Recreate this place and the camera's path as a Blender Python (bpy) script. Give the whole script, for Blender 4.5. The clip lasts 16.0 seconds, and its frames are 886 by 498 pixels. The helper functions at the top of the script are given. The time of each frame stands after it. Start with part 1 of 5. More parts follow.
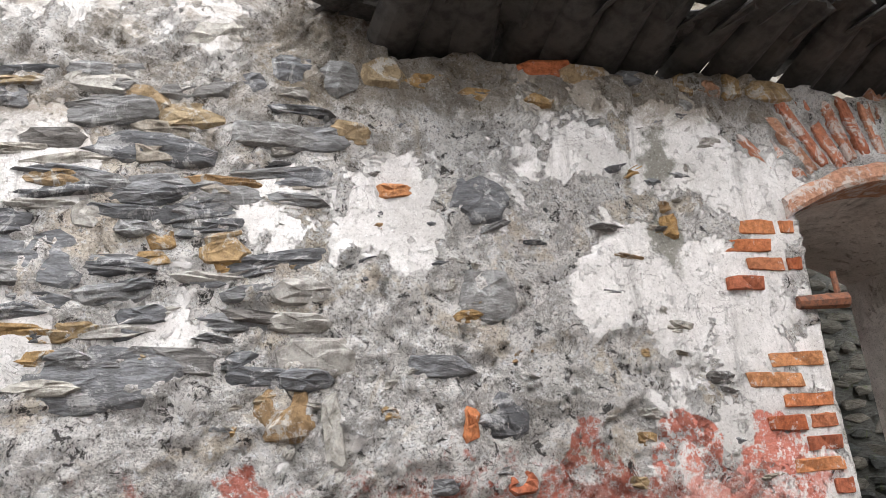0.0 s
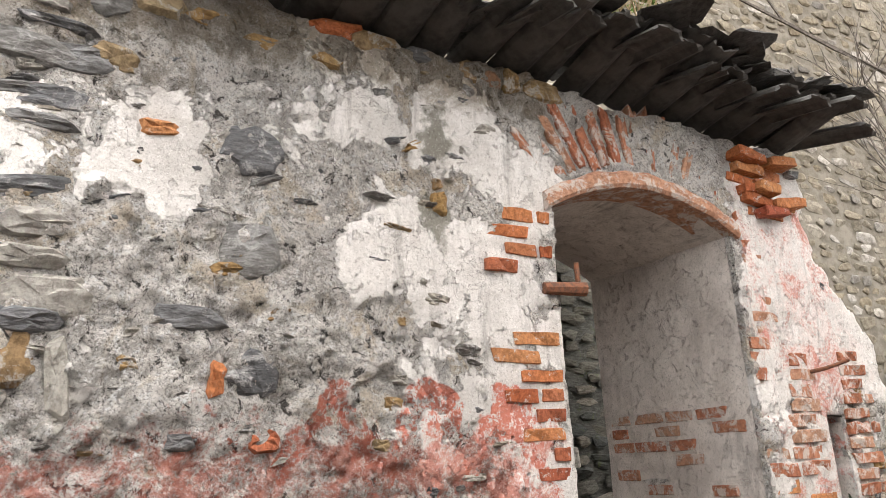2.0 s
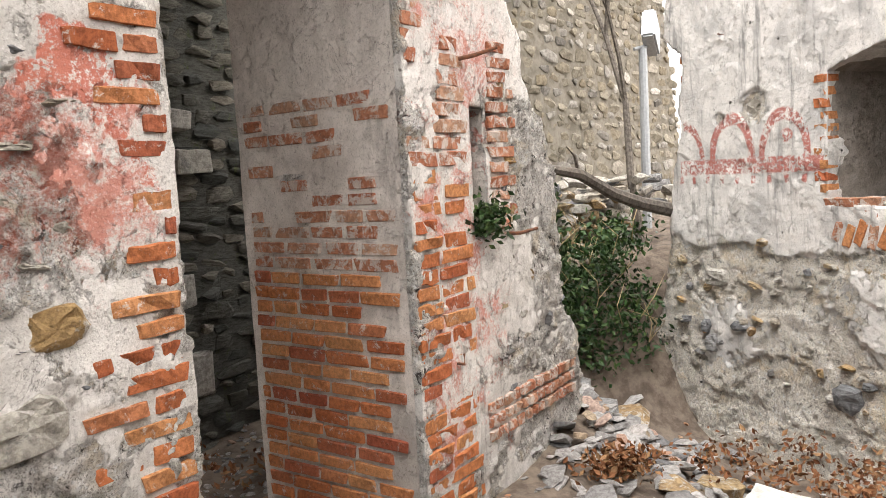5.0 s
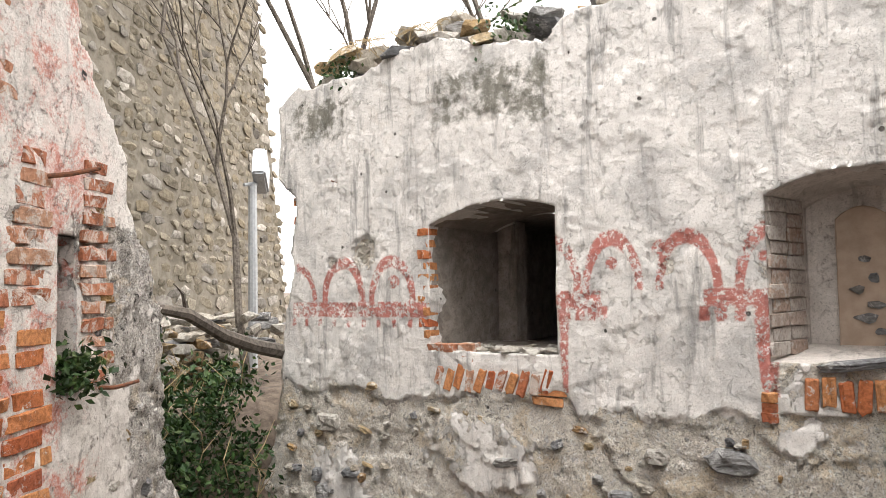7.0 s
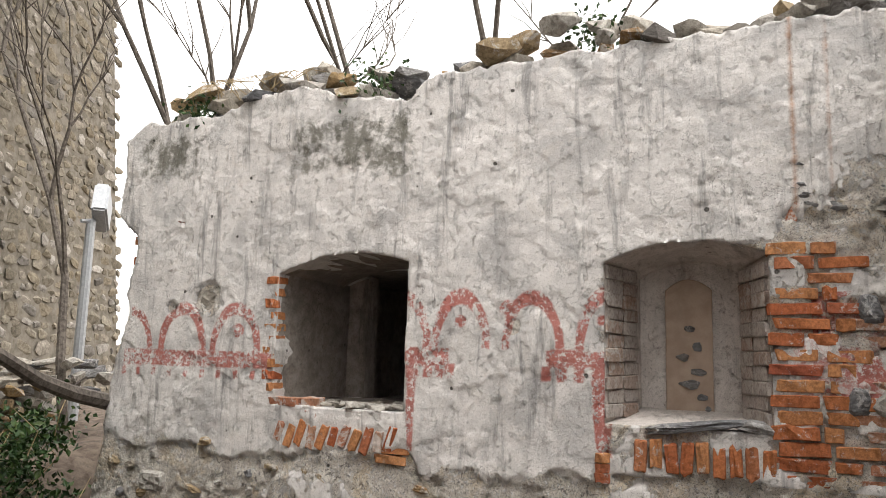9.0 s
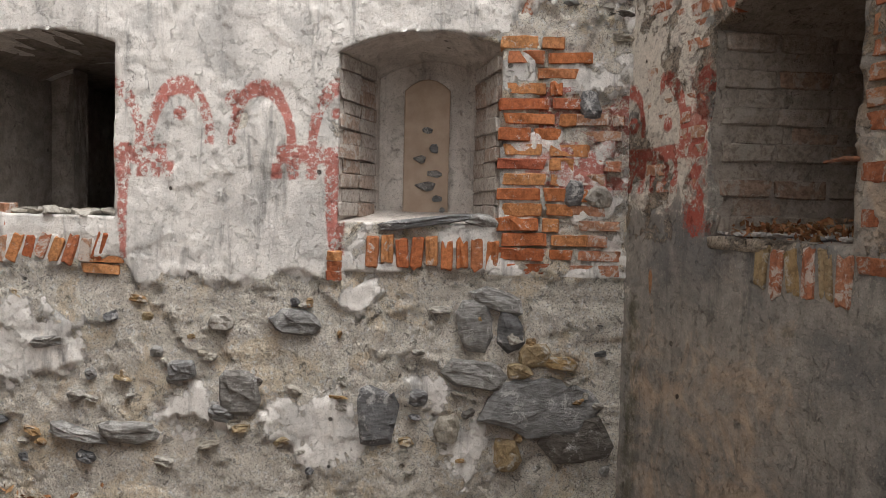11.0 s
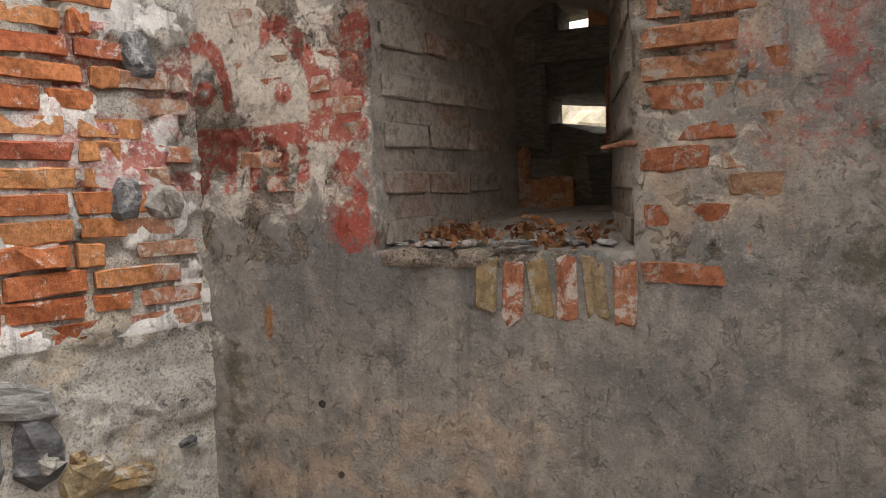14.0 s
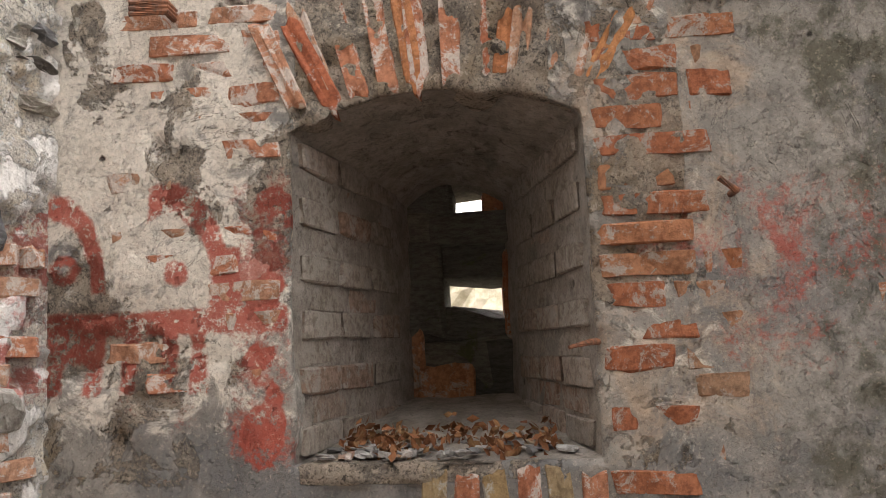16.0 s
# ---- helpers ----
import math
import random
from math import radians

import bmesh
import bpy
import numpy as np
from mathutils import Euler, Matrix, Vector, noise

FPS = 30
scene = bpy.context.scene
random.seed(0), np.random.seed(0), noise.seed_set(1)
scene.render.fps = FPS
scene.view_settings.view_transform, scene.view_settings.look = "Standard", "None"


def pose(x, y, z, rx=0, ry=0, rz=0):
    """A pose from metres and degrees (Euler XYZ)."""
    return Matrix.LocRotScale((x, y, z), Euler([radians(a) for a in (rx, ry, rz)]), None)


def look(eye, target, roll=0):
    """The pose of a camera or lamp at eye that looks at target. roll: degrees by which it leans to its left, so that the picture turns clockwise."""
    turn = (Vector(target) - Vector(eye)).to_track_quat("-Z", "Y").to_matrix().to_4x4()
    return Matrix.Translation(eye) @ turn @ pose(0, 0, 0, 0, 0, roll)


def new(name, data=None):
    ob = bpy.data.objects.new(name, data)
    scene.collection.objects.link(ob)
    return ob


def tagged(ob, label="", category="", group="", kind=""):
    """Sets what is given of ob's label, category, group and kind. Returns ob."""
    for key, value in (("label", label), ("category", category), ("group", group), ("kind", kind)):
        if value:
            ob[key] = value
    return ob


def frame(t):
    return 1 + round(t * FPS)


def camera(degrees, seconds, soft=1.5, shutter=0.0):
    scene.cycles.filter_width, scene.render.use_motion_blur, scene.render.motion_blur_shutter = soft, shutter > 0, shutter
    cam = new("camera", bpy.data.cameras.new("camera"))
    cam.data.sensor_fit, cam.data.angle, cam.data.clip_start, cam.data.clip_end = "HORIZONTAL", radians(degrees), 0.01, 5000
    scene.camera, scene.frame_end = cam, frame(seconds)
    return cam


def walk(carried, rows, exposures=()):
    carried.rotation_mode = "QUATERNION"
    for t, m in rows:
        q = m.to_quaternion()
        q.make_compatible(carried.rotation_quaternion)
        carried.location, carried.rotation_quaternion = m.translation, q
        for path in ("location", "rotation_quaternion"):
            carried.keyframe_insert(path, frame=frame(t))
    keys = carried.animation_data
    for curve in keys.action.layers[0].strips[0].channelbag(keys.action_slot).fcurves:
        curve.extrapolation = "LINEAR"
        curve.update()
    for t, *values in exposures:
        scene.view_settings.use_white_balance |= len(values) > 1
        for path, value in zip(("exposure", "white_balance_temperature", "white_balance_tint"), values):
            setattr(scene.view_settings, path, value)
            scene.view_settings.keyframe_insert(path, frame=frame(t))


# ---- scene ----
cam = camera(62.0, 16.0, soft=0.8)
PATH = [
    (0, (-0.057, -0.171, 1.84), (-0.536, 1.664, 2.477), -4.4),
    (0.5, (-0.044, -0.162, 1.839), (-0.369, 1.693, 2.513), -3.7),
    (1, (-0.031, -0.169, 1.832), (-0.224, 1.704, 2.506), -3.2),
    (1.5, (-0.03, -0.169, 1.824), (-0.109, 1.717, 2.484), -3.1),
    (2, (0.004, -0.132, 1.784), (0.081, 1.79, 2.332), -3.0),
    (2.5, (0.082, -0.07, 1.741), (0.241, 1.879, 2.159), -3.1),
    (3, (0.167, -0.018, 1.682), (0.367, 1.962, 1.878), -1.8),
    (3.2, (0.185, 0.015, 1.661), (0.381, 2.002, 1.767), -1.7),
    (5.3, (0.354, 0.542, 1.588), (1.389, 2.238, 1.357), -3.1),
    (5.5, (0.401, 0.577, 1.587), (1.531, 2.211, 1.35), -2.9),
    (6, (0.446, 0.686, 1.595), (1.825, 2.116, 1.361), -1.5),
    (6.5, (0.42, 0.757, 1.62), (1.977, 2.0, 1.444), -1.5),
    (7, (0.419, 0.784, 1.658), (2.103, 1.858, 1.768), -1.0),
    (7.5, (0.421, 0.779, 1.674), (2.139, 1.773, 1.916), -0.2),
    (8, (0.432, 0.775, 1.683), (2.179, 1.713, 1.942), 0.5),
    (8.2, (0.439, 0.773, 1.685), (2.201, 1.682, 1.947), 0.7),
    (10.3, (0.515, 0.817, 1.384), (2.489, 1.111, 1.512), 0.9),
    (10.5, (0.571, 0.769, 1.37), (2.555, 1.017, 1.416), 0.5),
    (11, (0.743, 0.682, 1.346), (2.738, 0.786, 1.237), 1.4),
    (11.5, (0.96, 0.724, 1.31), (2.95, 0.557, 1.19), 1.1),
    (12, (1.206, 0.937, 1.325), (3.104, 0.345, 1.105), -1.3),
    (12.5, (1.393, 0.99, 1.312), (3.221, 0.235, 1.011), -1.4),
    (13, (1.711, 0.99, 1.328), (3.447, 0.025, 1.088), -1.7),
    (13.5, (1.954, 1.073, 1.337), (3.53, -0.135, 1.091), -0.5),
    (14, (2.201, 1.262, 1.423), (3.524, -0.23, 1.271), -1.9),
    (14.5, (2.323, 1.218, 1.478), (3.51, -0.39, 1.536), -1.8),
    (15, (2.436, 1.177, 1.525), (3.576, -0.452, 1.744), -1.7),
    (15.5, (2.597, 1.241, 1.538), (3.568, -0.481, 1.845), -2.0),
    (16, (2.695, 1.302, 1.538), (3.49, -0.515, 1.794), -2.2),
]
walk(cam, [(t, look(eye, target, roll)) for t, eye, target, roll in PATH],
     exposures=[(0, 2.05, 6000, 10), (3, 2.15, 6500, 10), (5.5, 2.15, 6500, 10), (7, 1.95, 6500, 10), (8.2, 1.55, 6500, 10), (10.4, 1.5, 6500, 10), (11.2, 1.8, 6500, 10), (13, 2.15, 6500, 10), (14.5, 2.5, 6500, 10), (16, 2.65, 6500, 10)])
SKY, SUN = 0.1, 1.2

# ---- light ----
world = bpy.data.worlds.new("overcast_sky")
scene.world = world
world.use_nodes = True
wn = world.node_tree
sky = wn.nodes.new("ShaderNodeTexSky")
sky.sky_type, sky.sun_disc = "NISHITA", False
sky.sun_elevation, sky.sun_rotation = radians(50), radians(150)
sky.air_density, sky.dust_density = 1.0, 6.0
soft = wn.nodes.new("ShaderNodeMix")
soft.data_type = "RGBA"
soft.inputs["Factor"].default_value = 0.75
soft.inputs["B"].default_value = (9.1, 8.7, 8.2, 1)
bg = wn.nodes["Background"]
bg.inputs["Strength"].default_value = SKY
wn.links.new(sky.outputs["Color"], soft.inputs["A"])
wn.links.new(soft.outputs["Result"], bg.inputs["Color"])
sun = new("sun", bpy.data.lights.new("sun", "SUN"))
sun.data.energy, sun.data.angle, sun.data.color = SUN, radians(40), (1, 0.97, 0.93)
sun.matrix_world = look((0, 0, 10), (2.5, 2.6, 0))


# ---- materials ----
def nodes_of(name):
    mat = bpy.data.materials.new(name)
    mat.use_nodes = True
    tree = mat.node_tree
    return mat, tree, tree.nodes["Principled BSDF"]


class Net:
    """Short ways to add shader nodes."""

    def __init__(self, tree):
        self.t = tree
        self.co = tree.nodes.new("ShaderNodeTexCoord").outputs["Object"]

    def put(self, socket, value):
        if isinstance(value, (int, float)):
            socket.default_value = value
        elif isinstance(value, tuple):
            socket.default_value = (*value, 1) if len(value) == 3 and len(socket.default_value) == 4 else value
        else:
            self.t.links.new(value, socket)

    def noise(self, scale, detail=6, rough=0.6, stretch=None, kind="ShaderNodeTexNoise", out="Fac", lean=0.0):
        co = self.co
        if stretch:
            m = self.t.nodes.new("ShaderNodeMapping")
            m.inputs["Scale"].default_value = stretch
            self.t.links.new(co, m.inputs["Vector"])
            co = m.outputs["Vector"]
        n = self.t.nodes.new(kind)
        self.t.links.new(co, n.inputs["Vector"])
        n.inputs["Scale"].default_value = scale
        if kind == "ShaderNodeTexNoise":
            n.inputs["Detail"].default_value, n.inputs["Roughness"].default_value = detail, rough
            n.inputs["Distortion"].default_value = lean
        return n.outputs[out]

    def math(self, op, a, b=0.0, clamp=False):
        n = self.t.nodes.new("ShaderNodeMath")
        n.operation, n.use_clamp = op, clamp
        self.put(n.inputs[0], a), self.put(n.inputs[1], b)
        return n.outputs[0]

    def step(self, value, lo, hi):
        n = self.t.nodes.new("ShaderNodeMapRange")
        n.interpolation_type = "SMOOTHSTEP"
        self.put(n.inputs["Value"], value)
        n.inputs["From Min"].default_value, n.inputs["From Max"].default_value = lo, hi
        return n.outputs["Result"]

    def mix(self, fac, a, b, mode="MIX"):
        n = self.t.nodes.new("ShaderNodeMix")
        n.data_type, n.blend_type = "RGBA", mode
        self.put(n.inputs["Factor"], fac), self.put(n.inputs["A"], a), self.put(n.inputs["B"], b)
        return n.outputs["Result"]

    def cells(self, scale, out="Distance"):
        n = self.t.nodes.new("ShaderNodeTexVoronoi")
        self.t.links.new(self.co, n.inputs["Vector"])
        n.inputs["Scale"].default_value = scale
        return n.outputs[out]

    def in_place(self):
        """Patterns at real size, whatever the scale of the piece."""
        self.co = self.t.nodes.new("ShaderNodeNewGeometry").outputs["Position"]
        return self

    def attr(self, name):
        n = self.t.nodes.new("ShaderNodeAttribute")
        n.attribute_name = name
        return n.outputs["Fac"]

    def random(self):
        return self.t.nodes.new("ShaderNodeObjectInfo").outputs["Random"]

    def island(self):
        return self.t.nodes.new("ShaderNodeNewGeometry").outputs["Random Per Island"]

    def ramp(self, fac, *stops):
        n = self.t.nodes.new("ShaderNodeValToRGB")
        e = n.color_ramp.elements
        while len(e) < len(stops):
            e.new(0.5)
        for k, (p, c) in zip(e, stops):
            k.position, k.color = p, (*c, 1)
        self.put(n.inputs["Fac"], fac)
        return n.outputs["Color"]

    def bump(self, height, strength, distance, before=None):
        n = self.t.nodes.new("ShaderNodeBump")
        n.inputs["Strength"].default_value, n.inputs["Distance"].default_value = strength, distance
        self.put(n.inputs["Height"], height)
        if before is not None:
            self.t.links.new(before, n.inputs["Normal"])
        return n.outputs["Normal"]


def wall_material(name, coat_a, coat_b, streak, base_a, base_b, dark, red_a, red_b, pits=0.5, red_keep=0.46, base_scale=9.0, warm=(0.50, 0.35, 0.25), lime=(0.74, 0.71, 0.67), grime=0.75, holes=0.6):
    """Ruined render: a worn top coat with streaks, coarse crumbling mortar where it has fallen, traces of red paint."""
    mat, tree, bsdf = nodes_of(name)
    n = Net(tree)
    less = lambda v: n.math("SUBTRACT", v, 0.5)
    times = lambda a, b: n.math("MULTIPLY", a, b)
    fine, mid, big = n.noise(70, 8, 0.75), n.noise(14, 8, 0.7), n.noise(2.2, 7, 0.65, lean=0.6)
    grit, clod = n.noise(120, 6, 0.8), n.noise(24, 9, 0.72, lean=0.5)
    edge = n.math("ADD", times(less(n.noise(6, 10, 0.74, lean=0.4)), 0.44), times(less(clod), 0.12))
    coat = n.step(n.math("ADD", n.attr("coat"), edge), -0.006, 0.010)
    # the top coat: mottled, stained in runs, scratched and flecked
    drip = n.noise(2.6, 9, 0.68, stretch=(3.6, 1, 0.42), lean=0.3)
    white = n.mix(n.step(mid, 0.36, 0.64), coat_a, coat_b)
    white = n.mix(times(n.step(big, 0.46, 0.64), 0.8), white, streak)
    white = n.mix(times(n.step(drip, 0.52, 0.68), grime), white, tuple(c * 0.62 for c in streak))
    white = n.mix(times(n.step(n.noise(34, 8, 0.75), 0.57, 0.66), 0.6), white, tuple(c * 0.6 for c in base_b))
    white = n.mix(times(n.step(n.noise(5.2, 9, 0.75, lean=0.9), 0.55, 0.62), 0.22), white, base_b)
    white = n.mix(times(n.step(grit, 0.54, 0.62), 0.4), white, n.mix(1.0, white, (0.42, 0.40, 0.38), "MULTIPLY"))
    limed = n.step(n.math("ADD", n.attr("lime"), times(less(n.noise(9, 9, 0.75, lean=0.6)), 1.5)), 0.42, 0.62)
    white = n.mix(times(limed, 0.85), white, n.mix(n.step(fine, 0.40, 0.62), lime, tuple(c * 0.78 for c in lime)))
    warmed = n.step(n.math("ADD", n.attr("warm"), times(less(n.noise(5, 9, 0.72, lean=0.8)), 1.5)), 0.40, 0.75)
    moss_shade = times(n.step(n.math("ADD", n.attr("moss_shade"), less(mid)), 0.35, 0.6), 0.75)
    white = n.mix(moss_shade, white, (0.085, 0.08, 0.05))
    crack = n.step(n.math("ABSOLUTE", less(n.noise(3.4, 8, 0.62, lean=1.2))), 0.0, 0.005)
    white = n.mix(times(n.math("SUBTRACT", 1.0, crack), times(n.step(n.noise(1.3, 2, 0.5), 0.48, 0.6), 0.75)), white, dark)
    # the coarse mortar below it: pale crumbs, grey hollows, cavities with their shade painted black
    lump = n.noise(base_scale, 9, 0.72, lean=0.4)
    tone = n.math("ADD", lump, n.math("ADD", times(less(clod), 0.9), times(less(grit), 0.5)))
    coarse = n.mix(n.step(tone, 0.40, 0.56), base_b, base_a)
    coarse = n.mix(times(n.step(n.noise(3.1, 6, 0.65, lean=0.8), 0.52, 0.62), 0.7), coarse, tuple(0.5 * (p + q) * f for p, q, f in zip(base_a, base_b, (1.02, 0.92, 0.76))))
    coarse = n.mix(times(n.step(n.noise(4.3, 7, 0.7, lean=0.5), 0.56, 0.64), 0.35), coarse, tuple(0.62 * (p + q) * 0.5 for p, q in zip(base_a, base_b)))
    coarse = n.mix(times(n.step(n.noise(52, 7, 0.75), 0.54, 0.60), 0.8), coarse, tuple(min(0.85, c * 1.35) for c in base_a))
    coarse = n.mix(times(n.step(n.math("SUBTRACT", 1.0, grit), 0.53, 0.59), 0.75), coarse, n.mix(1.0, coarse, (0.30, 0.28, 0.26), "MULTIPLY"))
    cavity = n.step(n.math("ADD", n.noise(19, 9, 0.75, lean=0.7), times(less(lump), 0.35)), 0.575, 0.615)
    coarse = n.mix(times(cavity, pits), coarse, dark)
    colour = n.mix(coat, coarse, white)
    colour = n.mix(times(warmed, 0.72), colour, n.mix(n.step(mid, 0.4, 0.6), warm, tuple(c * 0.72 for c in warm)))
    # round holes knocked through the coat, painted dark for the shade inside
    spot = n.math("SUBTRACT", 1.0, n.step(n.math("ADD", n.cells(5.0), times(less(clod), 0.10)), 0.045, 0.065))
    chosen = n.step(n.noise(1.7, 3, 0.6), 0.47, 0.5)
    spot = times(times(spot, chosen), holes)
    colour = n.mix(spot, colour, dark)
    # red paint, whole in places, and a thin wash of it
    worn = n.step(n.math("ADD", n.noise(38, 8, 0.78), n.math("ADD", times(less(n.noise(5, 5, 0.65)), 0.5), times(less(grit), 0.25))), red_keep - 0.03, red_keep + 0.06)
    red = times(n.step(n.math("ADD", n.attr("red"), times(less(fine), 0.03)), -0.006, 0.008), worn)
    wash = n.step(n.math("ADD", n.attr("haze"), n.math("ADD", times(less(n.noise(4, 9, 0.74, lean=0.7)), 1.7), times(less(fine), 0.9))), 0.42, 0.72)
    paint = n.mix(mid, red_a, red_b)
    colour = n.mix(times(n.math("MAXIMUM", red, times(wash, 0.85)), 0.9), colour, paint)
    rust = times(n.step(n.math("ADD", n.attr("rust"), times(less(mid), 0.05)), 0.0, 0.03), 0.7)
    colour = n.mix(rust, colour, (0.34, 0.13, 0.025))
    # sand in the mortar: dark and pale grains
    colour = n.mix(times(n.step(n.noise(105, 5, 0.8, lean=0.3), 0.56, 0.61), 0.45), colour, n.mix(1.0, colour, (0.30, 0.28, 0.26), "MULTIPLY"))
    colour = n.mix(times(n.step(n.noise(88, 6, 0.8), 0.56, 0.61), 0.5), colour, n.mix(0.5, tuple(min(0.8, c * 1.25) for c in base_a), n.mix(1.0, colour, (1.5, 1.5, 1.5), "MULTIPLY")))
    n.put(bsdf.inputs["Base Color"], colour)
    n.put(bsdf.inputs["Roughness"], n.math("ADD", times(fine, 0.2), 0.75))
    bsdf.inputs["Specular IOR Level"].default_value = 0.25
    rough = n.math("SUBTRACT", 1.2, coat)
    height = times(n.math("SUBTRACT", n.math("ADD", n.math("ADD", lump, clod), times(grit, 0.35)), times(cavity, 0.7)), rough)
    height = n.math("ADD", height, n.math("ADD", times(fine, 0.10), times(coat, 0.35)))
    n.put(bsdf.inputs["Normal"], n.bump(n.math("SUBTRACT", height, spot), 1.0, 0.04))
    return mat


def piece_material(name, stops, speck, scale=25.0, speck_lo=0.55, rough=0.85, by="object", bump=0.008, layers=None):
    """Stones and bricks: a colour each, mottled, chipped, flecked with old lime; slate is layered."""
    mat, tree, bsdf = nodes_of(name)
    n = Net(tree).in_place()
    colour = n.ramp(n.random() if by == "object" else n.island(), *stops)
    mott, grain = n.noise(scale, 9, 0.75, stretch=layers), n.noise(scale * 3.5, 7, 0.75)
    colour = n.mix(n.step(mott, 0.38, 0.64), colour, n.mix(1.0, colour, (0.52, 0.50, 0.49), "MULTIPLY"))
    colour = n.mix(n.math("MULTIPLY", n.step(grain, 0.54, 0.64), 0.5), colour, n.mix(1.0, colour, (1.5, 1.45, 1.4), "MULTIPLY"))
    lo = speck_lo
    flecks = n.step(n.math("ADD", n.noise(scale * 0.35, 10, 0.78, lean=0.5), n.math("MULTIPLY", n.math("SUBTRACT", grain, 0.5), 0.2)), lo, lo + 0.06)
    colour = n.mix(n.math("MULTIPLY", flecks, 0.85), colour, n.mix(n.step(grain, 0.4, 0.6), speck, tuple(c * 0.72 for c in speck)))
    n.put(bsdf.inputs["Base Color"], colour)
    bsdf.inputs["Roughness"].default_value = rough
    bsdf.inputs["Specular IOR Level"].default_value = 0.25
    n.put(bsdf.inputs["Normal"], n.bump(n.math("ADD", mott, n.math("MULTIPLY", grain, 0.45)), 1.0, bump))
    return mat


def plain_material(name, a, b, scale=20.0, rough=0.8, bump=0.004, stretch=None, metal=0.0):
    mat, tree, bsdf = nodes_of(name)
    n = Net(tree)
    f = n.noise(scale, 8, 0.65, stretch=stretch)
    n.put(bsdf.inputs["Base Color"], n.mix(n.step(f, 0.35, 0.65), a, b))
    bsdf.inputs["Roughness"].default_value, bsdf.inputs["Metallic"].default_value = rough, metal
    n.put(bsdf.inputs["Normal"], n.bump(f, 0.7, bump))
    return mat


M_A = wall_material("rough_rubble_render", (0.74, 0.715, 0.69), (0.62, 0.595, 0.57), (0.50, 0.48, 0.455), (0.80, 0.765, 0.725), (0.46, 0.435, 0.405), (0.05, 0.044, 0.04), (0.46, 0.075, 0.04), (0.54, 0.19, 0.12), pits=0.95, red_keep=0.47, base_scale=8, warm=(0.21, 0.165, 0.11), lime=(0.76, 0.68, 0.65), holes=0.3)
M_B = wall_material("white_painted_render", (0.78, 0.75, 0.72), (0.67, 0.645, 0.62), (0.46, 0.45, 0.44), (0.84, 0.785, 0.70), (0.68, 0.62, 0.55), (0.07, 0.062, 0.055), (0.38, 0.075, 0.06), (0.46, 0.16, 0.12), pits=0.6, red_keep=0.45, grime=0.9, warm=(0.60, 0.48, 0.34), holes=0.9)
# Grey coat darkened partly to carry the shade this wall lies in.
M_C = wall_material("shade_dark_grey_render", (0.34, 0.315, 0.285), (0.235, 0.22, 0.205), (0.14, 0.14, 0.143), (0.46, 0.385, 0.31), (0.25, 0.22, 0.19), (0.04, 0.034, 0.03), (0.32, 0.035, 0.025), (0.42, 0.11, 0.07), pits=0.8, red_keep=0.42, warm=(0.56, 0.42, 0.31), lime=(0.76, 0.70, 0.62), grime=0.6, holes=0.9)
M_REVEAL = wall_material("limewashed_reveal", (0.74, 0.685, 0.64), (0.62, 0.57, 0.53), (0.50, 0.455, 0.42), (0.45, 0.39, 0.34), (0.30, 0.26, 0.23), (0.06, 0.05, 0.045), (0.42, 0.15, 0.09), (0.5, 0.22, 0.15), pits=0.6)
# Recess linings: the shade deep inside is put into this dark colour.
M_DARK = wall_material("shade_dark_niche_render", (0.34, 0.30, 0.265), (0.22, 0.19, 0.165), (0.20, 0.18, 0.16), (0.30, 0.25, 0.21), (0.16, 0.135, 0.115), (0.04, 0.034, 0.03), (0.3, 0.10, 0.06), (0.36, 0.15, 0.09), pits=0.7)
LIME = (0.66, 0.62, 0.58)
BRICKS = [(0.0, (0.42, 0.12, 0.05)), (0.35, (0.53, 0.19, 0.075)), (0.7, (0.58, 0.28, 0.12)), (1.0, (0.38, 0.10, 0.055))]
M_BRICK = piece_material("old_red_brick", BRICKS, LIME, 50, 0.57)
M_BRICKW = piece_material("limewashed_brick", [(0.0, (0.42, 0.15, 0.08)), (0.5, (0.48, 0.22, 0.13)), (1.0, (0.50, 0.30, 0.20))], (0.64, 0.58, 0.53), 45, 0.49)
M_BRICKD = piece_material("weathered_brick", [(0.0, (0.36, 0.12, 0.06)), (0.5, (0.42, 0.19, 0.10)), (1.0, (0.36, 0.22, 0.14))], (0.44, 0.40, 0.36), 45, 0.52)
M_LIMEBRICK = piece_material("grey_lime_brick", [(0.0, (0.46, 0.41, 0.37)), (0.6, (0.54, 0.49, 0.45)), (1.0, (0.42, 0.31, 0.25))], (0.58, 0.54, 0.50), 45, 0.5)
# Darker copy of the lime brick: the deep opening's shade is in its colour.
M_SHADEBRICK = piece_material("shade_dark_brick", [(0.0, (0.28, 0.24, 0.205)), (0.6, (0.35, 0.305, 0.265)), (1.0, (0.30, 0.20, 0.15))], (0.38, 0.34, 0.30), 45, 0.5)
M_SLATE = piece_material("grey_slate_stone", [(0.0, (0.15, 0.153, 0.16)), (0.5, (0.25, 0.255, 0.265)), (0.85, (0.34, 0.335, 0.325)), (1.0, (0.17, 0.155, 0.14))], (0.56, 0.55, 0.54), 26, 0.535, bump=0.02, layers=(0.7, 0.7, 2.6))
M_OCHRE = piece_material("ochre_stone", [(0.0, (0.40, 0.25, 0.10)), (0.5, (0.40, 0.32, 0.2)), (1.0, (0.33, 0.2, 0.09))], (0.56, 0.53, 0.48), 30, 0.52, bump=0.015)
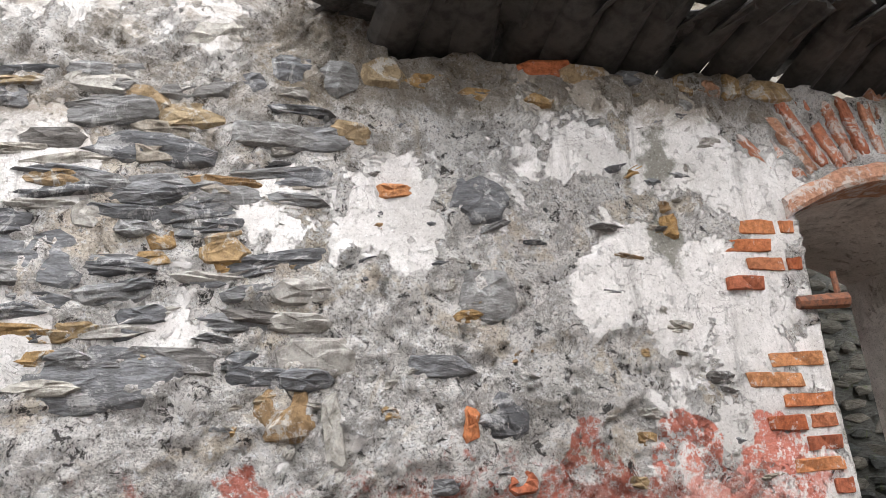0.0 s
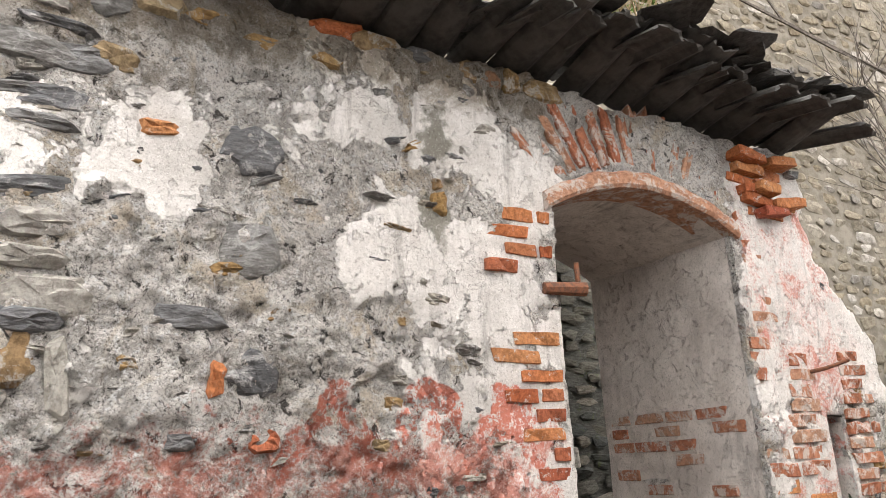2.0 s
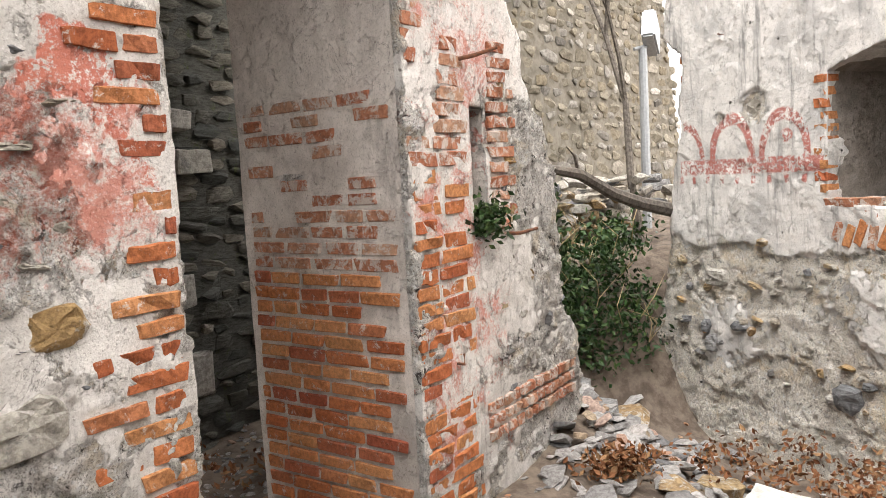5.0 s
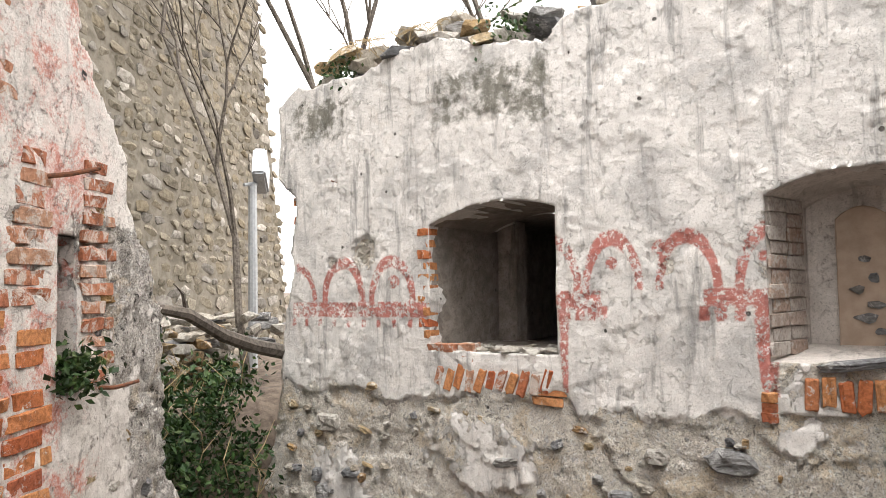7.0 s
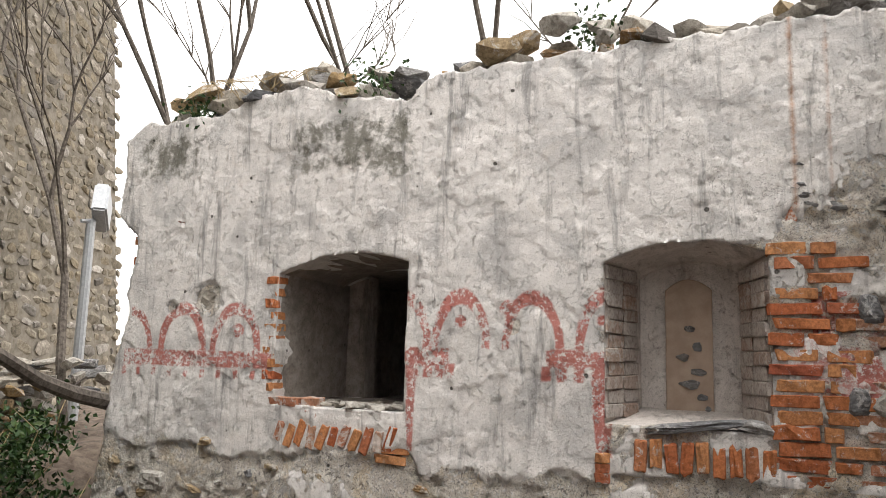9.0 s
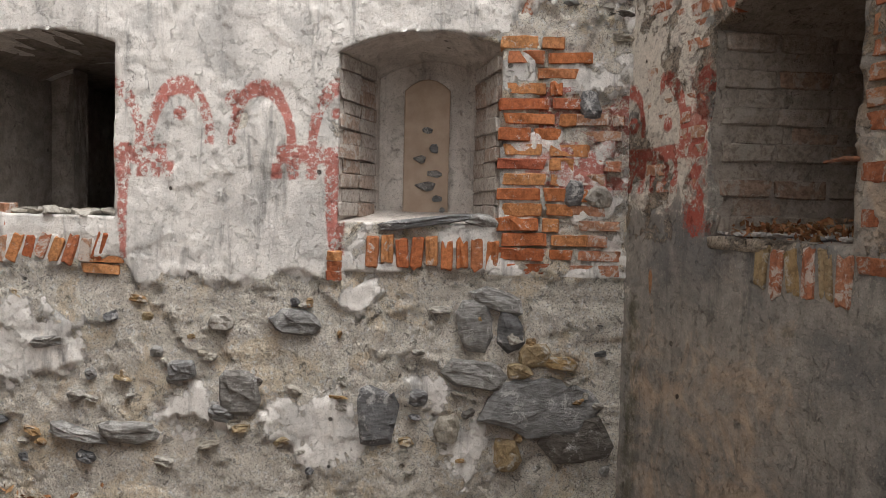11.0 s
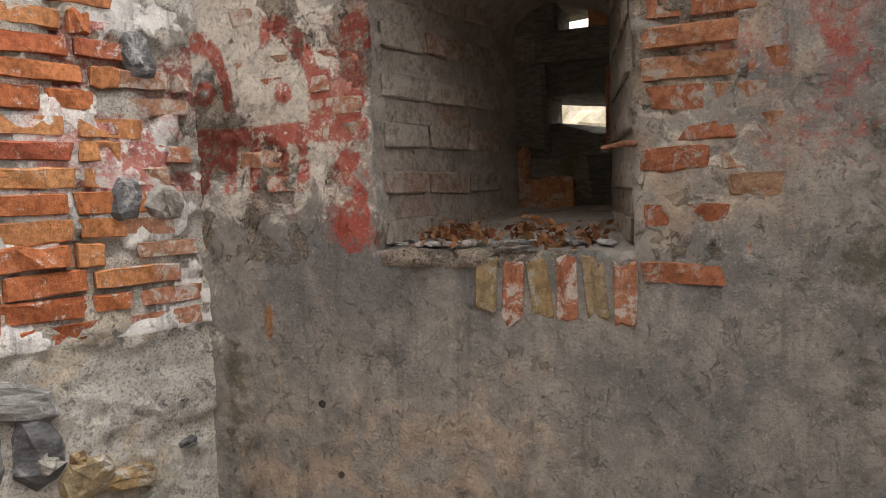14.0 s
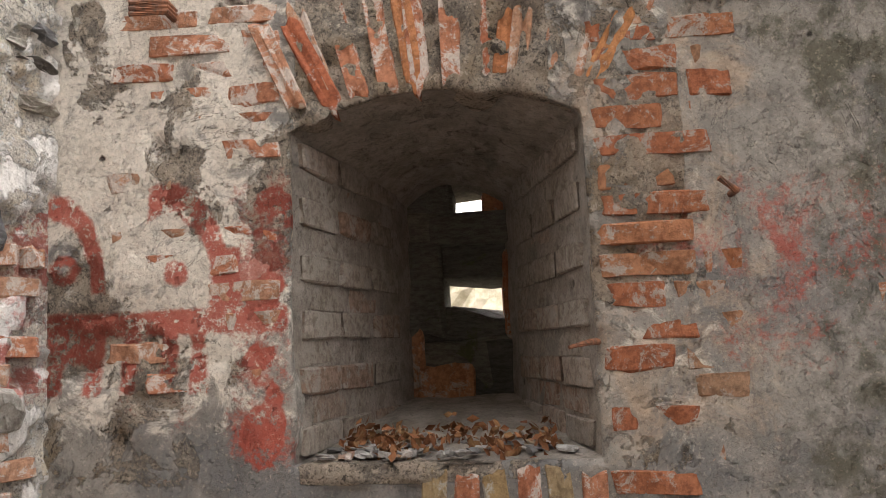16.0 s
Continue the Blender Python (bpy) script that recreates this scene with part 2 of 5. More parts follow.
M_PALE = piece_material("pale_stone", [(0.0, (0.42, 0.40, 0.37)), (0.6, (0.52, 0.50, 0.45)), (1.0, (0.36, 0.32, 0.26))], (0.26, 0.25, 0.24), 30, 0.58, bump=0.015)
TOWER_STONES = [(0.0, (0.19, 0.17, 0.13)), (0.3, (0.30, 0.275, 0.22)), (0.6, (0.24, 0.205, 0.145)), (0.85, (0.44, 0.42, 0.38)), (1.0, (0.15, 0.14, 0.125))]
M_TOWERST = piece_material("tower_stone", TOWER_STONES, (0.2, 0.18, 0.145), 18, 0.58, bump=0.012)
M_TOWERSTJ = piece_material("tower_stone_far", TOWER_STONES, (0.2, 0.18, 0.145), 18, 0.58, by="island", bump=0.012)
M_MORTAR = plain_material("tower_mortar", (0.13, 0.115, 0.09), (0.22, 0.20, 0.165), 9, 0.95, 0.02)
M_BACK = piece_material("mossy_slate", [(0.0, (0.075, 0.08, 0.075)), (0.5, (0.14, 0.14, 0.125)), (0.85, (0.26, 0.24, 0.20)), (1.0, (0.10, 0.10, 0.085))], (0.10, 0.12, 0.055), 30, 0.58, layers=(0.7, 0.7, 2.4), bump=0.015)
M_RUBBLE = piece_material("broken_slate", [(0.0, (0.16, 0.16, 0.165)), (0.45, (0.33, 0.32, 0.31)), (0.75, (0.46, 0.45, 0.44)), (0.9, (0.40, 0.2, 0.11)), (1.0, (0.36, 0.3, 0.22))], (0.24, 0.2, 0.16), 40, 0.6, by="island")
M_RUBBLE1 = piece_material("broken_slate_single", [(0.0, (0.16, 0.16, 0.165)), (0.45, (0.33, 0.32, 0.31)), (0.75, (0.46, 0.45, 0.44)), (0.9, (0.40, 0.2, 0.11)), (1.0, (0.36, 0.3, 0.22))], (0.24, 0.2, 0.16), 40, 0.6)
M_GROUND = plain_material("dark_earth", (0.075, 0.055, 0.042), (0.17, 0.135, 0.105), 9, 0.95, 0.03)
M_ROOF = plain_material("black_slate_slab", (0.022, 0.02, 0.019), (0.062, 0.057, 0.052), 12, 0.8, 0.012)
M_IRON = plain_material("rusty_iron", (0.09, 0.045, 0.03), (0.22, 0.085, 0.04), 60, 0.85, 0.002)
M_BARK = plain_material("grey_bark", (0.06, 0.05, 0.042), (0.15, 0.13, 0.11), 30, 0.9, 0.006)
M_TWIG = plain_material("dry_stems", (0.26, 0.19, 0.10), (0.36, 0.28, 0.16), 20, 0.85, 0.001)
M_IVY = piece_material("ivy_leaf", [(0.0, (0.018, 0.045, 0.016)), (0.6, (0.04, 0.085, 0.025)), (1.0, (0.085, 0.13, 0.04))], (0.03, 0.06, 0.02), 30, 0.7, rough=0.45, by="island", bump=0.001)
M_LEAF = piece_material("spring_leaf", [(0.0, (0.11, 0.18, 0.03)), (0.6, (0.17, 0.26, 0.05)), (1.0, (0.24, 0.32, 0.08))], (0.12, 0.2, 0.04), 30, 0.75, rough=0.5, by="island", bump=0.001)
M_DRY = piece_material("dead_leaf", [(0.0, (0.16, 0.06, 0.025)), (0.6, (0.24, 0.11, 0.05)), (1.0, (0.30, 0.18, 0.09))], (0.12, 0.06, 0.03), 30, 0.7, by="island", bump=0.001)
M_TIMBER = plain_material("grey_timber", (0.12, 0.10, 0.08), (0.24, 0.2, 0.16), 14, 0.9, 0.006, stretch=(0.3, 4, 4))
M_YELLOW = plain_material("yellow_painted_slab_side", (0.40, 0.27, 0.06), (0.26, 0.19, 0.07), 10, 0.7, 0.004)
M_SLABTOP = plain_material("white_slab_top", (0.50, 0.49, 0.46), (0.30, 0.29, 0.27), 16, 0.8, 0.006)
M_STEEL = plain_material("galvanised_steel", (0.42, 0.44, 0.46), (0.34, 0.36, 0.38), 30, 0.5, 0.001, metal=0.4)
M_MORTARPATCH = plain_material("pink_mortar", (0.46, 0.36, 0.28), (0.37, 0.28, 0.215), 8, 0.95, 0.006)


# ---- helpers for meshes ----
def mesh_of(name, verts, faces, mats, smooth=False, index=None):
    me = bpy.data.meshes.new(name)
    me.from_pydata(verts, [], faces)
    for m in mats if isinstance(mats, (list, tuple)) else [mats]:
        me.materials.append(m)
    if index is not None:
        me.polygons.foreach_set("material_index", index)
    if smooth:
        me.polygons.foreach_set("use_smooth", [True] * len(me.polygons))
    me.update()
    return me


def under(ob, parent, m=None):
    ob.parent = parent
    if m is not None:
        ob.matrix_local = m
    return ob


def part(name, bm, material, parent, label=""):
    me = bpy.data.meshes.new(name)
    bmesh.ops.recalc_face_normals(bm, faces=bm.faces)
    bm.to_mesh(me)
    bm.free()
    me.materials.append(material)
    ob = new(name, me)
    if parent is not None:
        ob.parent = parent
    return tagged(ob, label)


def lattice(ix, iy, seed):
    h = np.sin(ix * 127.1 + iy * 311.7 + seed * 74.7) * 43758.5453
    return h - np.floor(h)


def value_noise(x, y, seed=0):
    ix, iy = np.floor(x), np.floor(y)
    fx, fy = x - ix, y - iy
    fx, fy = fx * fx * (3 - 2 * fx), fy * fy * (3 - 2 * fy)
    a, b = lattice(ix, iy, seed), lattice(ix + 1, iy, seed)
    c, d = lattice(ix, iy + 1, seed), lattice(ix + 1, iy + 1, seed)
    return (a * (1 - fx) + b * fx) * (1 - fy) + (c * (1 - fx) + d * fx) * fy - 0.5


def fbm(x, y, scale, seed=0, octaves=4):
    out, amp = 0 * x, 1.0
    for k in range(octaves):
        out = out + amp * value_noise(x * scale, y * scale, seed + k * 17)
        scale, amp = scale * 2.03, amp * 0.55
    return out


def smooth01(v, lo, hi):
    t = np.clip((v - lo) / (hi - lo), 0, 1)
    return t * t * (3 - 2 * t)


def hull(seed, count=16, size=(1, 1, 1), lumpy=0.25):
    """A broken stone: the convex hull of scattered points."""
    rng = random.Random(seed)
    bm = bmesh.new()
    for _ in range(count):
        v = Vector((rng.gauss(0, 1), rng.gauss(0, 1), rng.gauss(0, 1))).normalized() * (1 - lumpy * rng.random())
        v = Vector((math.copysign(abs(v.x) ** 0.75, v.x), math.copysign(abs(v.y) ** 0.75, v.y), math.copysign(abs(v.z) ** 0.75, v.z)))
        bm.verts.new((0.5 * v.x * size[0], 0.5 * v.y * size[1], 0.5 * v.z * size[2]))
    res = bmesh.ops.convex_hull(bm, input=bm.verts)
    bmesh.ops.delete(bm, geom=list({g for g in res["geom_interior"] + res["geom_unused"] if isinstance(g, bmesh.types.BMVert)}), context="VERTS")
    bmesh.ops.recalc_face_normals(bm, faces=bm.faces)
    vs = [v.co[:] for v in bm.verts]
    bm.verts.index_update()
    fs = [[v.index for v in f.verts] for f in bm.faces]
    bm.free()
    return np.array(vs), fs


STONES = [hull(k, 15) for k in range(12)]


def worn_box(seed):
    """A unit brick with knocked corners and chipped edges."""
    rng = random.Random(seed)
    bm = bmesh.new()
    bmesh.ops.create_cube(bm, size=1.0)
    bmesh.ops.subdivide_edges(bm, edges=[e for e in bm.edges if abs(e.verts[0].co.x - e.verts[1].co.x) > 0.5], cuts=2)
    for v in bm.verts:
        v.co += Vector((rng.uniform(-0.05, 0.02) * math.copysign(1, v.co.x), rng.uniform(-0.07, 0.04) * math.copysign(1, v.co.y), rng.uniform(-0.07, 0.07) * math.copysign(1, v.co.z)))
    bmesh.ops.bevel(bm, geom=[e for e in bm.edges if e.calc_face_angle(0) > 0.7], offset=0.06, segments=1, affect="EDGES")
    for v in bm.verts:
        v.co += Vector([rng.uniform(-0.02, 0.02) for _ in range(3)])
    bm.verts.index_update()
    out = np.array([v.co[:] for v in bm.verts]), [[v.index for v in f.verts] for f in bm.faces]
    bm.free()
    return out


def wall_stone(seed, n=11):
    """A stone bedded in a wall: a ragged outline and a face broken into facets; the face looks to -y."""
    rng = random.Random(seed)
    verts, faces = [], []
    turn, square = rng.uniform(0, 6.28), rng.uniform(0.45, 0.9)
    rim = []
    for k in range(n):
        a = turn + 2 * math.pi * (k + rng.uniform(-0.3, 0.3)) / n
        c, s = math.cos(a), math.sin(a)
        r = 0.5 * rng.uniform(0.78, 1.08)
        rim.append((r * math.copysign(abs(c) ** square, c), r * math.copysign(abs(s) ** square, s)))
    tilt = rng.uniform(-0.18, 0.18), rng.uniform(-0.18, 0.18)
    for y, k, j in ((0.5, 1.0, 0.0), (-0.22, 0.98, 0.06), (-0.42, 0.80, 0.09), (-0.46, 0.42, 0.08)):
        for x, z in rim:
            verts.append((x * k + rng.uniform(-j, j) * 0.3, y + rng.uniform(-j, j) + (x * tilt[0] + z * tilt[1] if y < 0 else 0), z * k + rng.uniform(-j, j) * 0.3))
    for r in range(3):
        for k in range(n):
            d = (k + 1) % n
            faces.append((r * n + k, r * n + d, (r + 1) * n + d, (r + 1) * n + k))
    verts.append((0, -0.48, 0))
    for k in range(n):
        faces.append((3 * n + k, 3 * n + (k + 1) % n, 4 * n))
    return np.array(verts), faces


BEDDED = [wall_stone(200 + k) for k in range(16)]
BOXES = [worn_box(70 + k) for k in range(14)]
SHARED = {}


def piece(name, shapes, k, mat, parent, m):
    """One stone or brick as an object of its own, on a mesh that its like share."""
    key = (id(shapes), k % len(shapes), mat.name)
    if key not in SHARED:
        SHARED[key] = mesh_of(name, shapes[k % len(shapes)][0].tolist(), shapes[k % len(shapes)][1], mat)
    ob = new(name, SHARED[key])
    ob.parent = parent
    ob.matrix_local = m
    return ob


def heap(name, shapes, matrices, mat):
    """Many pieces joined into one mesh."""
    verts, faces, base = [], [], 0
    for k, m in enumerate(matrices):
        v, f = shapes[k % len(shapes)]
        a = np.array(m)
        verts.append(v @ a[:3, :3].T + a[:3, 3])
        faces += [[i + base for i in q] for q in f]
        base += len(v)
    return new(name, mesh_of(name, np.concatenate(verts).tolist(), faces, mat))


def trs(x, y, z, sx, sy, sz, rx=0, ry=0, rz=0):
    return Matrix.LocRotScale((x, y, z), Euler([radians(a) for a in (rx, ry, rz)]), (sx, sy, sz))


def tube(points, radii, sides=6):
    """A tapering bent rod."""
    bm, rings = bmesh.new(), []
    pts = [Vector(p) for p in points]
    for k, p in enumerate(pts):
        d = (pts[min(k + 1, len(pts) - 1)] - pts[max(k - 1, 0)]).normalized()
        a = d.orthogonal().normalized()
        b = d.cross(a)
        rings.append([bm.verts.new(p + radii[k] * (math.cos(2 * math.pi * j / sides) * a + math.sin(2 * math.pi * j / sides) * b)) for j in range(sides)])
    for r, q in zip(rings, rings[1:]):
        for j in range(sides):
            bm.faces.new((r[j], r[(j + 1) % sides], q[(j + 1) % sides], q[j]))
    bm.faces.new(rings[0][::-1]), bm.faces.new(rings[-1])
    return bm


# ---- walls: a local frame each, x along the wall, y into it, z up ----
def wall_frame(ox, oy, dx, dy):
    return Matrix(((dx, -dy, 0, ox), (dy, dx, 0, oy), (0, 0, 1, 0), (0, 0, 0, 1)))


F_A = wall_frame(0.75, 2.881, 0.8785, 0.4778)
F_B = wall_frame(4.385, -0.02, 0.0, -1.0)
F_C = wall_frame(4.385, -0.02, -0.9455, -0.3256)


def arch_hole(s0, s1, z0, spring0, spring1, rise):
    """Signed distance to an opening with a flat segmental head; negative inside."""
    def sdf(s, z):
        t = np.clip((s - s0) / (s1 - s0), 0, 1)
        head = spring0 + (spring1 - spring0) * t + rise * 4 * t * (1 - t)
        ragged = 0.02 * np.maximum(0, fbm(s, z, 7, 71, 4) - 0.05)
        return np.maximum(np.maximum(s0 - s, s - s1), np.maximum(z0 - z, (z - head) * 0.95)) + ragged
    return sdf


FIELDS = ("coat", "red", "haze", "rust", "moss_shade", "lime", "warm")


def relief_wall(name, frame_m, s0, s1, z0, z1, cell, mat, holes, top, ends, fields, push, thick, label):
    """A wall with a front that is a fine relief, cut by its openings, and plain back, ends and top."""
    ns, nz = int((s1 - s0) / cell) + 1, int((z1 - z0) / cell) + 1
    S, Z = np.meshgrid(np.linspace(s0, s1, ns), np.linspace(z0, z1, nz))
    hole = np.full_like(S, 9.0)

    def outside(a, b):
        d = np.full_like(a, 9.0)
        for h in holes:
            d = np.minimum(d, h(a, b))
        d = np.minimum(d, top(a) - b)
        return np.minimum(d, ends(a, b))

    e = 0.002
    for _ in range(3):
        hole = outside(S, Z)
        gs, gz = (outside(S + e, Z) - outside(S - e, Z)) / (2 * e), (outside(S, Z + e) - outside(S, Z - e)) / (2 * e)
        g2 = np.maximum(gs * gs + gz * gz, 0.2)
        near = np.abs(hole) < cell * 0.8
        S, Z = np.where(near, S - hole * gs / g2, S), np.where(near, Z - hole * gz / g2, Z)
    vals = {k: fields[k](S, Z) if k in fields else 0 * S - 1 for k in FIELDS}
    Y = push(S, Z, vals)
    mid = 0.25 * (S[1:, 1:] + S[:-1, 1:] + S[1:, :-1] + S[:-1, :-1]), 0.25 * (Z[1:, 1:] + Z[:-1, 1:] + Z[1:, :-1] + Z[:-1, :-1])
    keep = outside(*mid) > 0
    idx = np.arange(ns * nz).reshape(nz, ns)
    quads = np.stack([idx[:-1, :-1], idx[:-1, 1:], idx[1:, 1:], idx[1:, :-1]], -1)[keep]
    verts = np.stack([S, Y, Z], -1).reshape(-1, 3)
    used = np.unique(quads)
    remap = np.full(ns * nz, -1)
    remap[used] = np.arange(len(used))
    quads = remap[quads]
    verts = verts[used]
    n0 = len(verts)
    # the body of the wall: every border edge runs back to the far face
    edges = np.concatenate([quads[:, [0, 1]], quads[:, [1, 2]], quads[:, [2, 3]], quads[:, [3, 0]]])
    key = np.sort(edges, 1) @ np.array([1, n0 + 1])
    _, inv, cnt = np.unique(key, return_inverse=True, return_counts=True)
    border = edges[cnt[inv] == 1]
    rim = np.unique(border)
    back = np.full(n0, -1)
    back[rim] = n0 + np.arange(len(rim))
    deep = verts[rim].copy()
    deep[:, 1] = thick
    sides = np.stack([border[:, 1], border[:, 0], back[border[:, 0]], back[border[:, 1]]], -1)
    faces = np.concatenate([quads, sides])
    me = mesh_of(name, np.concatenate([verts, deep]).tolist(), faces.tolist(), mat)
    me.polygons.foreach_set("use_smooth", [True] * len(quads) + [False] * len(sides))
    for k, v in vals.items():
        a = me.attributes.new(k, "FLOAT", "POINT")
        flat = v.reshape(-1)[used]
        a.data.foreach_set("value", np.concatenate([flat, flat[rim]]).astype(np.float32))
    ob = tagged(new(name, me), label, "wall", kind="structure")
    ob.matrix_world = frame_m
    return ob


def box_sdf(s, z, s0, s1, z0, z1):
    return np.minimum(np.minimum(s - s0, s1 - s), np.minimum(z - z0, z1 - z))


def arc_sdf(s, z, cs, cz, rx, rz, width, a0=-200, a1=200):
    """A painted arch: the upper half of an ellipse, drawn with a brush of that width."""
    q = np.sqrt(((s - cs) / rx) ** 2 + ((z - cz) / rz) ** 2)
    d = width / 2 - np.abs(q - 1) * 0.5 * (rx + rz) * 0.9
    d = np.minimum(d, z - cz)
    return np.minimum(d, np.minimum((s - cs) - a0, a1 - (s - cs)))


def dot_sdf(s, z, cs, cz, r):
    return r - np.sqrt((s - cs) ** 2 + (z - cz) ** 2)


def most(*fields):
    out = fields[0]
    for f in fields[1:]:
        out = np.maximum(out, f)
    return out


def blobs(s, z, items):
    return most(*[1 - np.sqrt(((s - a) / ra) ** 2 + ((z - b) / rb) ** 2) for a, b, ra, rb in items]) * 0.25 + 0.16 * fbm(s, z, 6, 19, 5)


def coarse_push(depth_coat, rough, flakes=1.0):
    def push(s, z, vals):
        c = smooth01(vals["coat"] + 0.10 * fbm(s, z, 5, 3), -0.02, 0.02)
        lumps = fbm(s, z, 4.0, 11, 5) * 0.024 + fbm(s, z, 15, 23, 4) * 0.020 + (0.25 - np.abs(fbm(s, z, 11, 29, 3))) * 0.014
        pit = smooth01(fbm(s, z, 21, 37, 3) + 0.3 * fbm(s, z, 3, 39, 2), 0.26, 0.36) * 0.012
        wave = fbm(s, z, 0.8, 31, 3) * 0.014
        lumps = lumps + flakes * (smooth01(fbm(s, z, 2.3, 53, 6), -0.015, 0.015) + 0.7 * smooth01(fbm(s, z, 3.7, 59, 6), 0.1, 0.125)) * 0.014
        return -depth_coat * c - wave - (lumps - pit) * (rough * (1 - c) + 0.16 * c)
    return push


# -- wall A: rubble with the arched doorway --
door = arch_hole(-0.20, 0.92, -0.5, 2.78, 2.78, 0.17)
slot = arch_hole(1.42, 1.56, 1.27, 1.90, 1.90, 0.0)
ROOF_A = 3.36


def top_a(s):
    return np.where(s < -1.75, 3.95, np.where(s < 1.0, 3.36 - 0.03 * s * (s > -1), 3.33 - 0.2 * (s - 1.0))) + fbm(s, s * 0, 3, 5) * 0.08


def end_a(s, z):
    limit = np.interp(z, [-1, 0.5, 1.5, 2.2, 2.8, 3.3], [2.6, 2.5, 2.25, 1.93, 1.62, 1.5])
    return (limit + fbm(s * 0, z, 3.5, 9) * 0.14 - s) * 0.9


def coat_a(s, z):
    patches = blobs(s, z, [(-1.75, 2.78, 0.2, 0.18), (-1.70, 2.62, 0.1, 0.12), (-2.9, 2.95, 0.24, 0.17), (-0.80, 2.42, 0.2, 0.25), (-0.98, 2.52, 0.18, 0.2), (-1.05, 3.02, 0.16, 0.14), (-0.62, 3.05, 0.2, 0.22), (-0.5, 2.3, 0.16, 0.3), (-0.35, 2.85, 0.25, 0.2), (-2.95, 2.35, 0.17, 0.16), (-0.55, 1.95, 0.2, 0.15), (-0.82, 1.88, 0.06, 0.09), (-0.9, 1.1, 0.3, 0.2)])
    right = box_sdf(s, z, 0.95, 2.1, 1.95, 3.2)
    return most(patches, right, box_sdf(s, z, 1.6, 2.05, 0.65, 1.3) - 0.05, box_sdf(s, z, -0.62, -0.1, 0.0, 2.85) * 0.3 + 0.2 * fbm(s, z, 5, 45) - 0.01, box_sdf(s, z, 0.9, 1.8, 0.0, 2.4) * 0.3 + 0.2 * fbm(s, z, 5, 46), np.where(s > 1.1, -0.02, -0.3), np.where(s < -0.2, -0.045 + 0.16 * fbm(s, z, 2.5, 47), -0.4))


def red_a(s, z):
    u = s + 0.03 * fbm(s, z, 4, 3)
    band = box_sdf(u, z, -2.6, -0.35, 1.50, 1.60)
    arcs = most(*[arc_sdf(u, z, c, 1.60, 0.17, 0.33, 0.085) for c in (-2.35, -1.98, -1.60, -1.20, -0.82, -0.48)])
    return most(band, arcs) - 0.03 + 0.14 * fbm(s, z, 5, 8, 5)


def soft_box(s, z, s0, s1, z0, z1, edge):
    return smooth01(box_sdf(s, z, s0, s1, z0, z1), -edge, edge)


def haze_a(s, z):
    left = soft_box(s, z, -2.7, -0.22, 1.30, 1.95, 0.22) * 0.62
    pier = soft_box(s, z, 0.90, 1.75, 0.1, 3.1, 0.15) * 0.47
    return np.maximum(left, pier)


wall_a = relief_wall("wall_north", F_A, -4.2, 2.75, -0.6, 4.1, 0.0125, M_A, [door, slot], top_a, end_a,
                     {"coat": coat_a, "red": red_a, "haze": haze_a, "warm": lambda s, z: np.maximum(soft_box(s, z, -2.2, -0.1, 3.12, 3.6, 0.14) * 0.8, soft_box(s, z, -4.5, -1.6, 2.85, 4.2, 0.3) * 0.55), "lime": lambda s, z: soft_box(s, z, 0.95, 2.0, 1.9, 3.2, 0.3) * 0.5, "moss_shade": lambda s, z: blobs(s, z, [(-0.72, 3.0, 0.13, 0.3), (-0.75, 2.72, 0.1, 0.3)]) * 3},
                     coarse_push(0.012, 1.0), 0.95, "rough rubble wall with peeling render and an arched doorway")


# -- wall B: white render over rubble, two niches --
niche_1 = arch_hole(-3.42, -2.54, 1.27, 2.07, 2.13, 0.09)
niche_2 = arch_hole(-1.42, -0.62, 1.27, 2.10, 2.14, 0.09)


def top_b(s):
    return np.interp(s, [-4.8, -4.6, -4.2, -3.7, -3.3, -2.6, -2.3, -1.8, -1.2, 0.3], [3.0, 3.15, 3.13, 3.22, 3.25, 3.13, 3.27, 3.28, 3.29, 3.34]) + fbm(s, 0 * s, 5, 41) * 0.06


def end_b(s, z):
    limit = np.interp(z, [-0.6, 0.0, 0.45, 1.0, 1.75, 2.2, 2.35, 2.5, 3.1], [-5.0, -4.97, -4.88, -4.74, -4.64, -4.60, -4.60, -4.74, -4.72])
    return (s - limit - fbm(0 * s, z, 4, 77) * 0.05) * 0.95


def coat_b(s, z):
    low = np.interp(s, [-5, -4.5, -4.1, -3.65, -3.4, -2.5, -2.44, -1.8, -1.39, -1.3], [0.98, 1.0, 0.97, 0.92, 0.98, 1.04, 0.94, 0.97, 1.0, 1.0]) + 0.05 * fbm(s, z, 6, 6)
    body = np.minimum(z - low, np.interp(z, [1.0, 2.12, 2.2, 2.35, 2.6, 2.8], [-1.40, -1.40, -0.62, -0.52, -0.3, 0.6]) - s)
    hole = -blobs(s, z, [(-3.96, 1.90, 0.13, 0.13), (-4.25, 1.86, 0.04, 0.05), (-1.9, 1.76, 0.04, 0.05)])
    low_patch = blobs(s, z, [(-3.0, 0.62, 0.55, 0.28), (-4.2, 0.35, 0.45, 0.3), (-1.25, 0.92, 0.25, 0.1), (-1.5, 0.25, 0.45, 0.25), (-0.95, 0.45, 0.3, 0.14), (-2.2, 0.3, 0.3, 0.2), (-0.75, 0.15, 0.2, 0.2)]) * 0.6 - 0.06
    lime = np.where((s > -1.4) & (z > 1.02), 0.005 + 0.2 * fbm(s, z, 5, 44), -0.4)
    return most(np.minimum(body, hole), low_patch, lime)


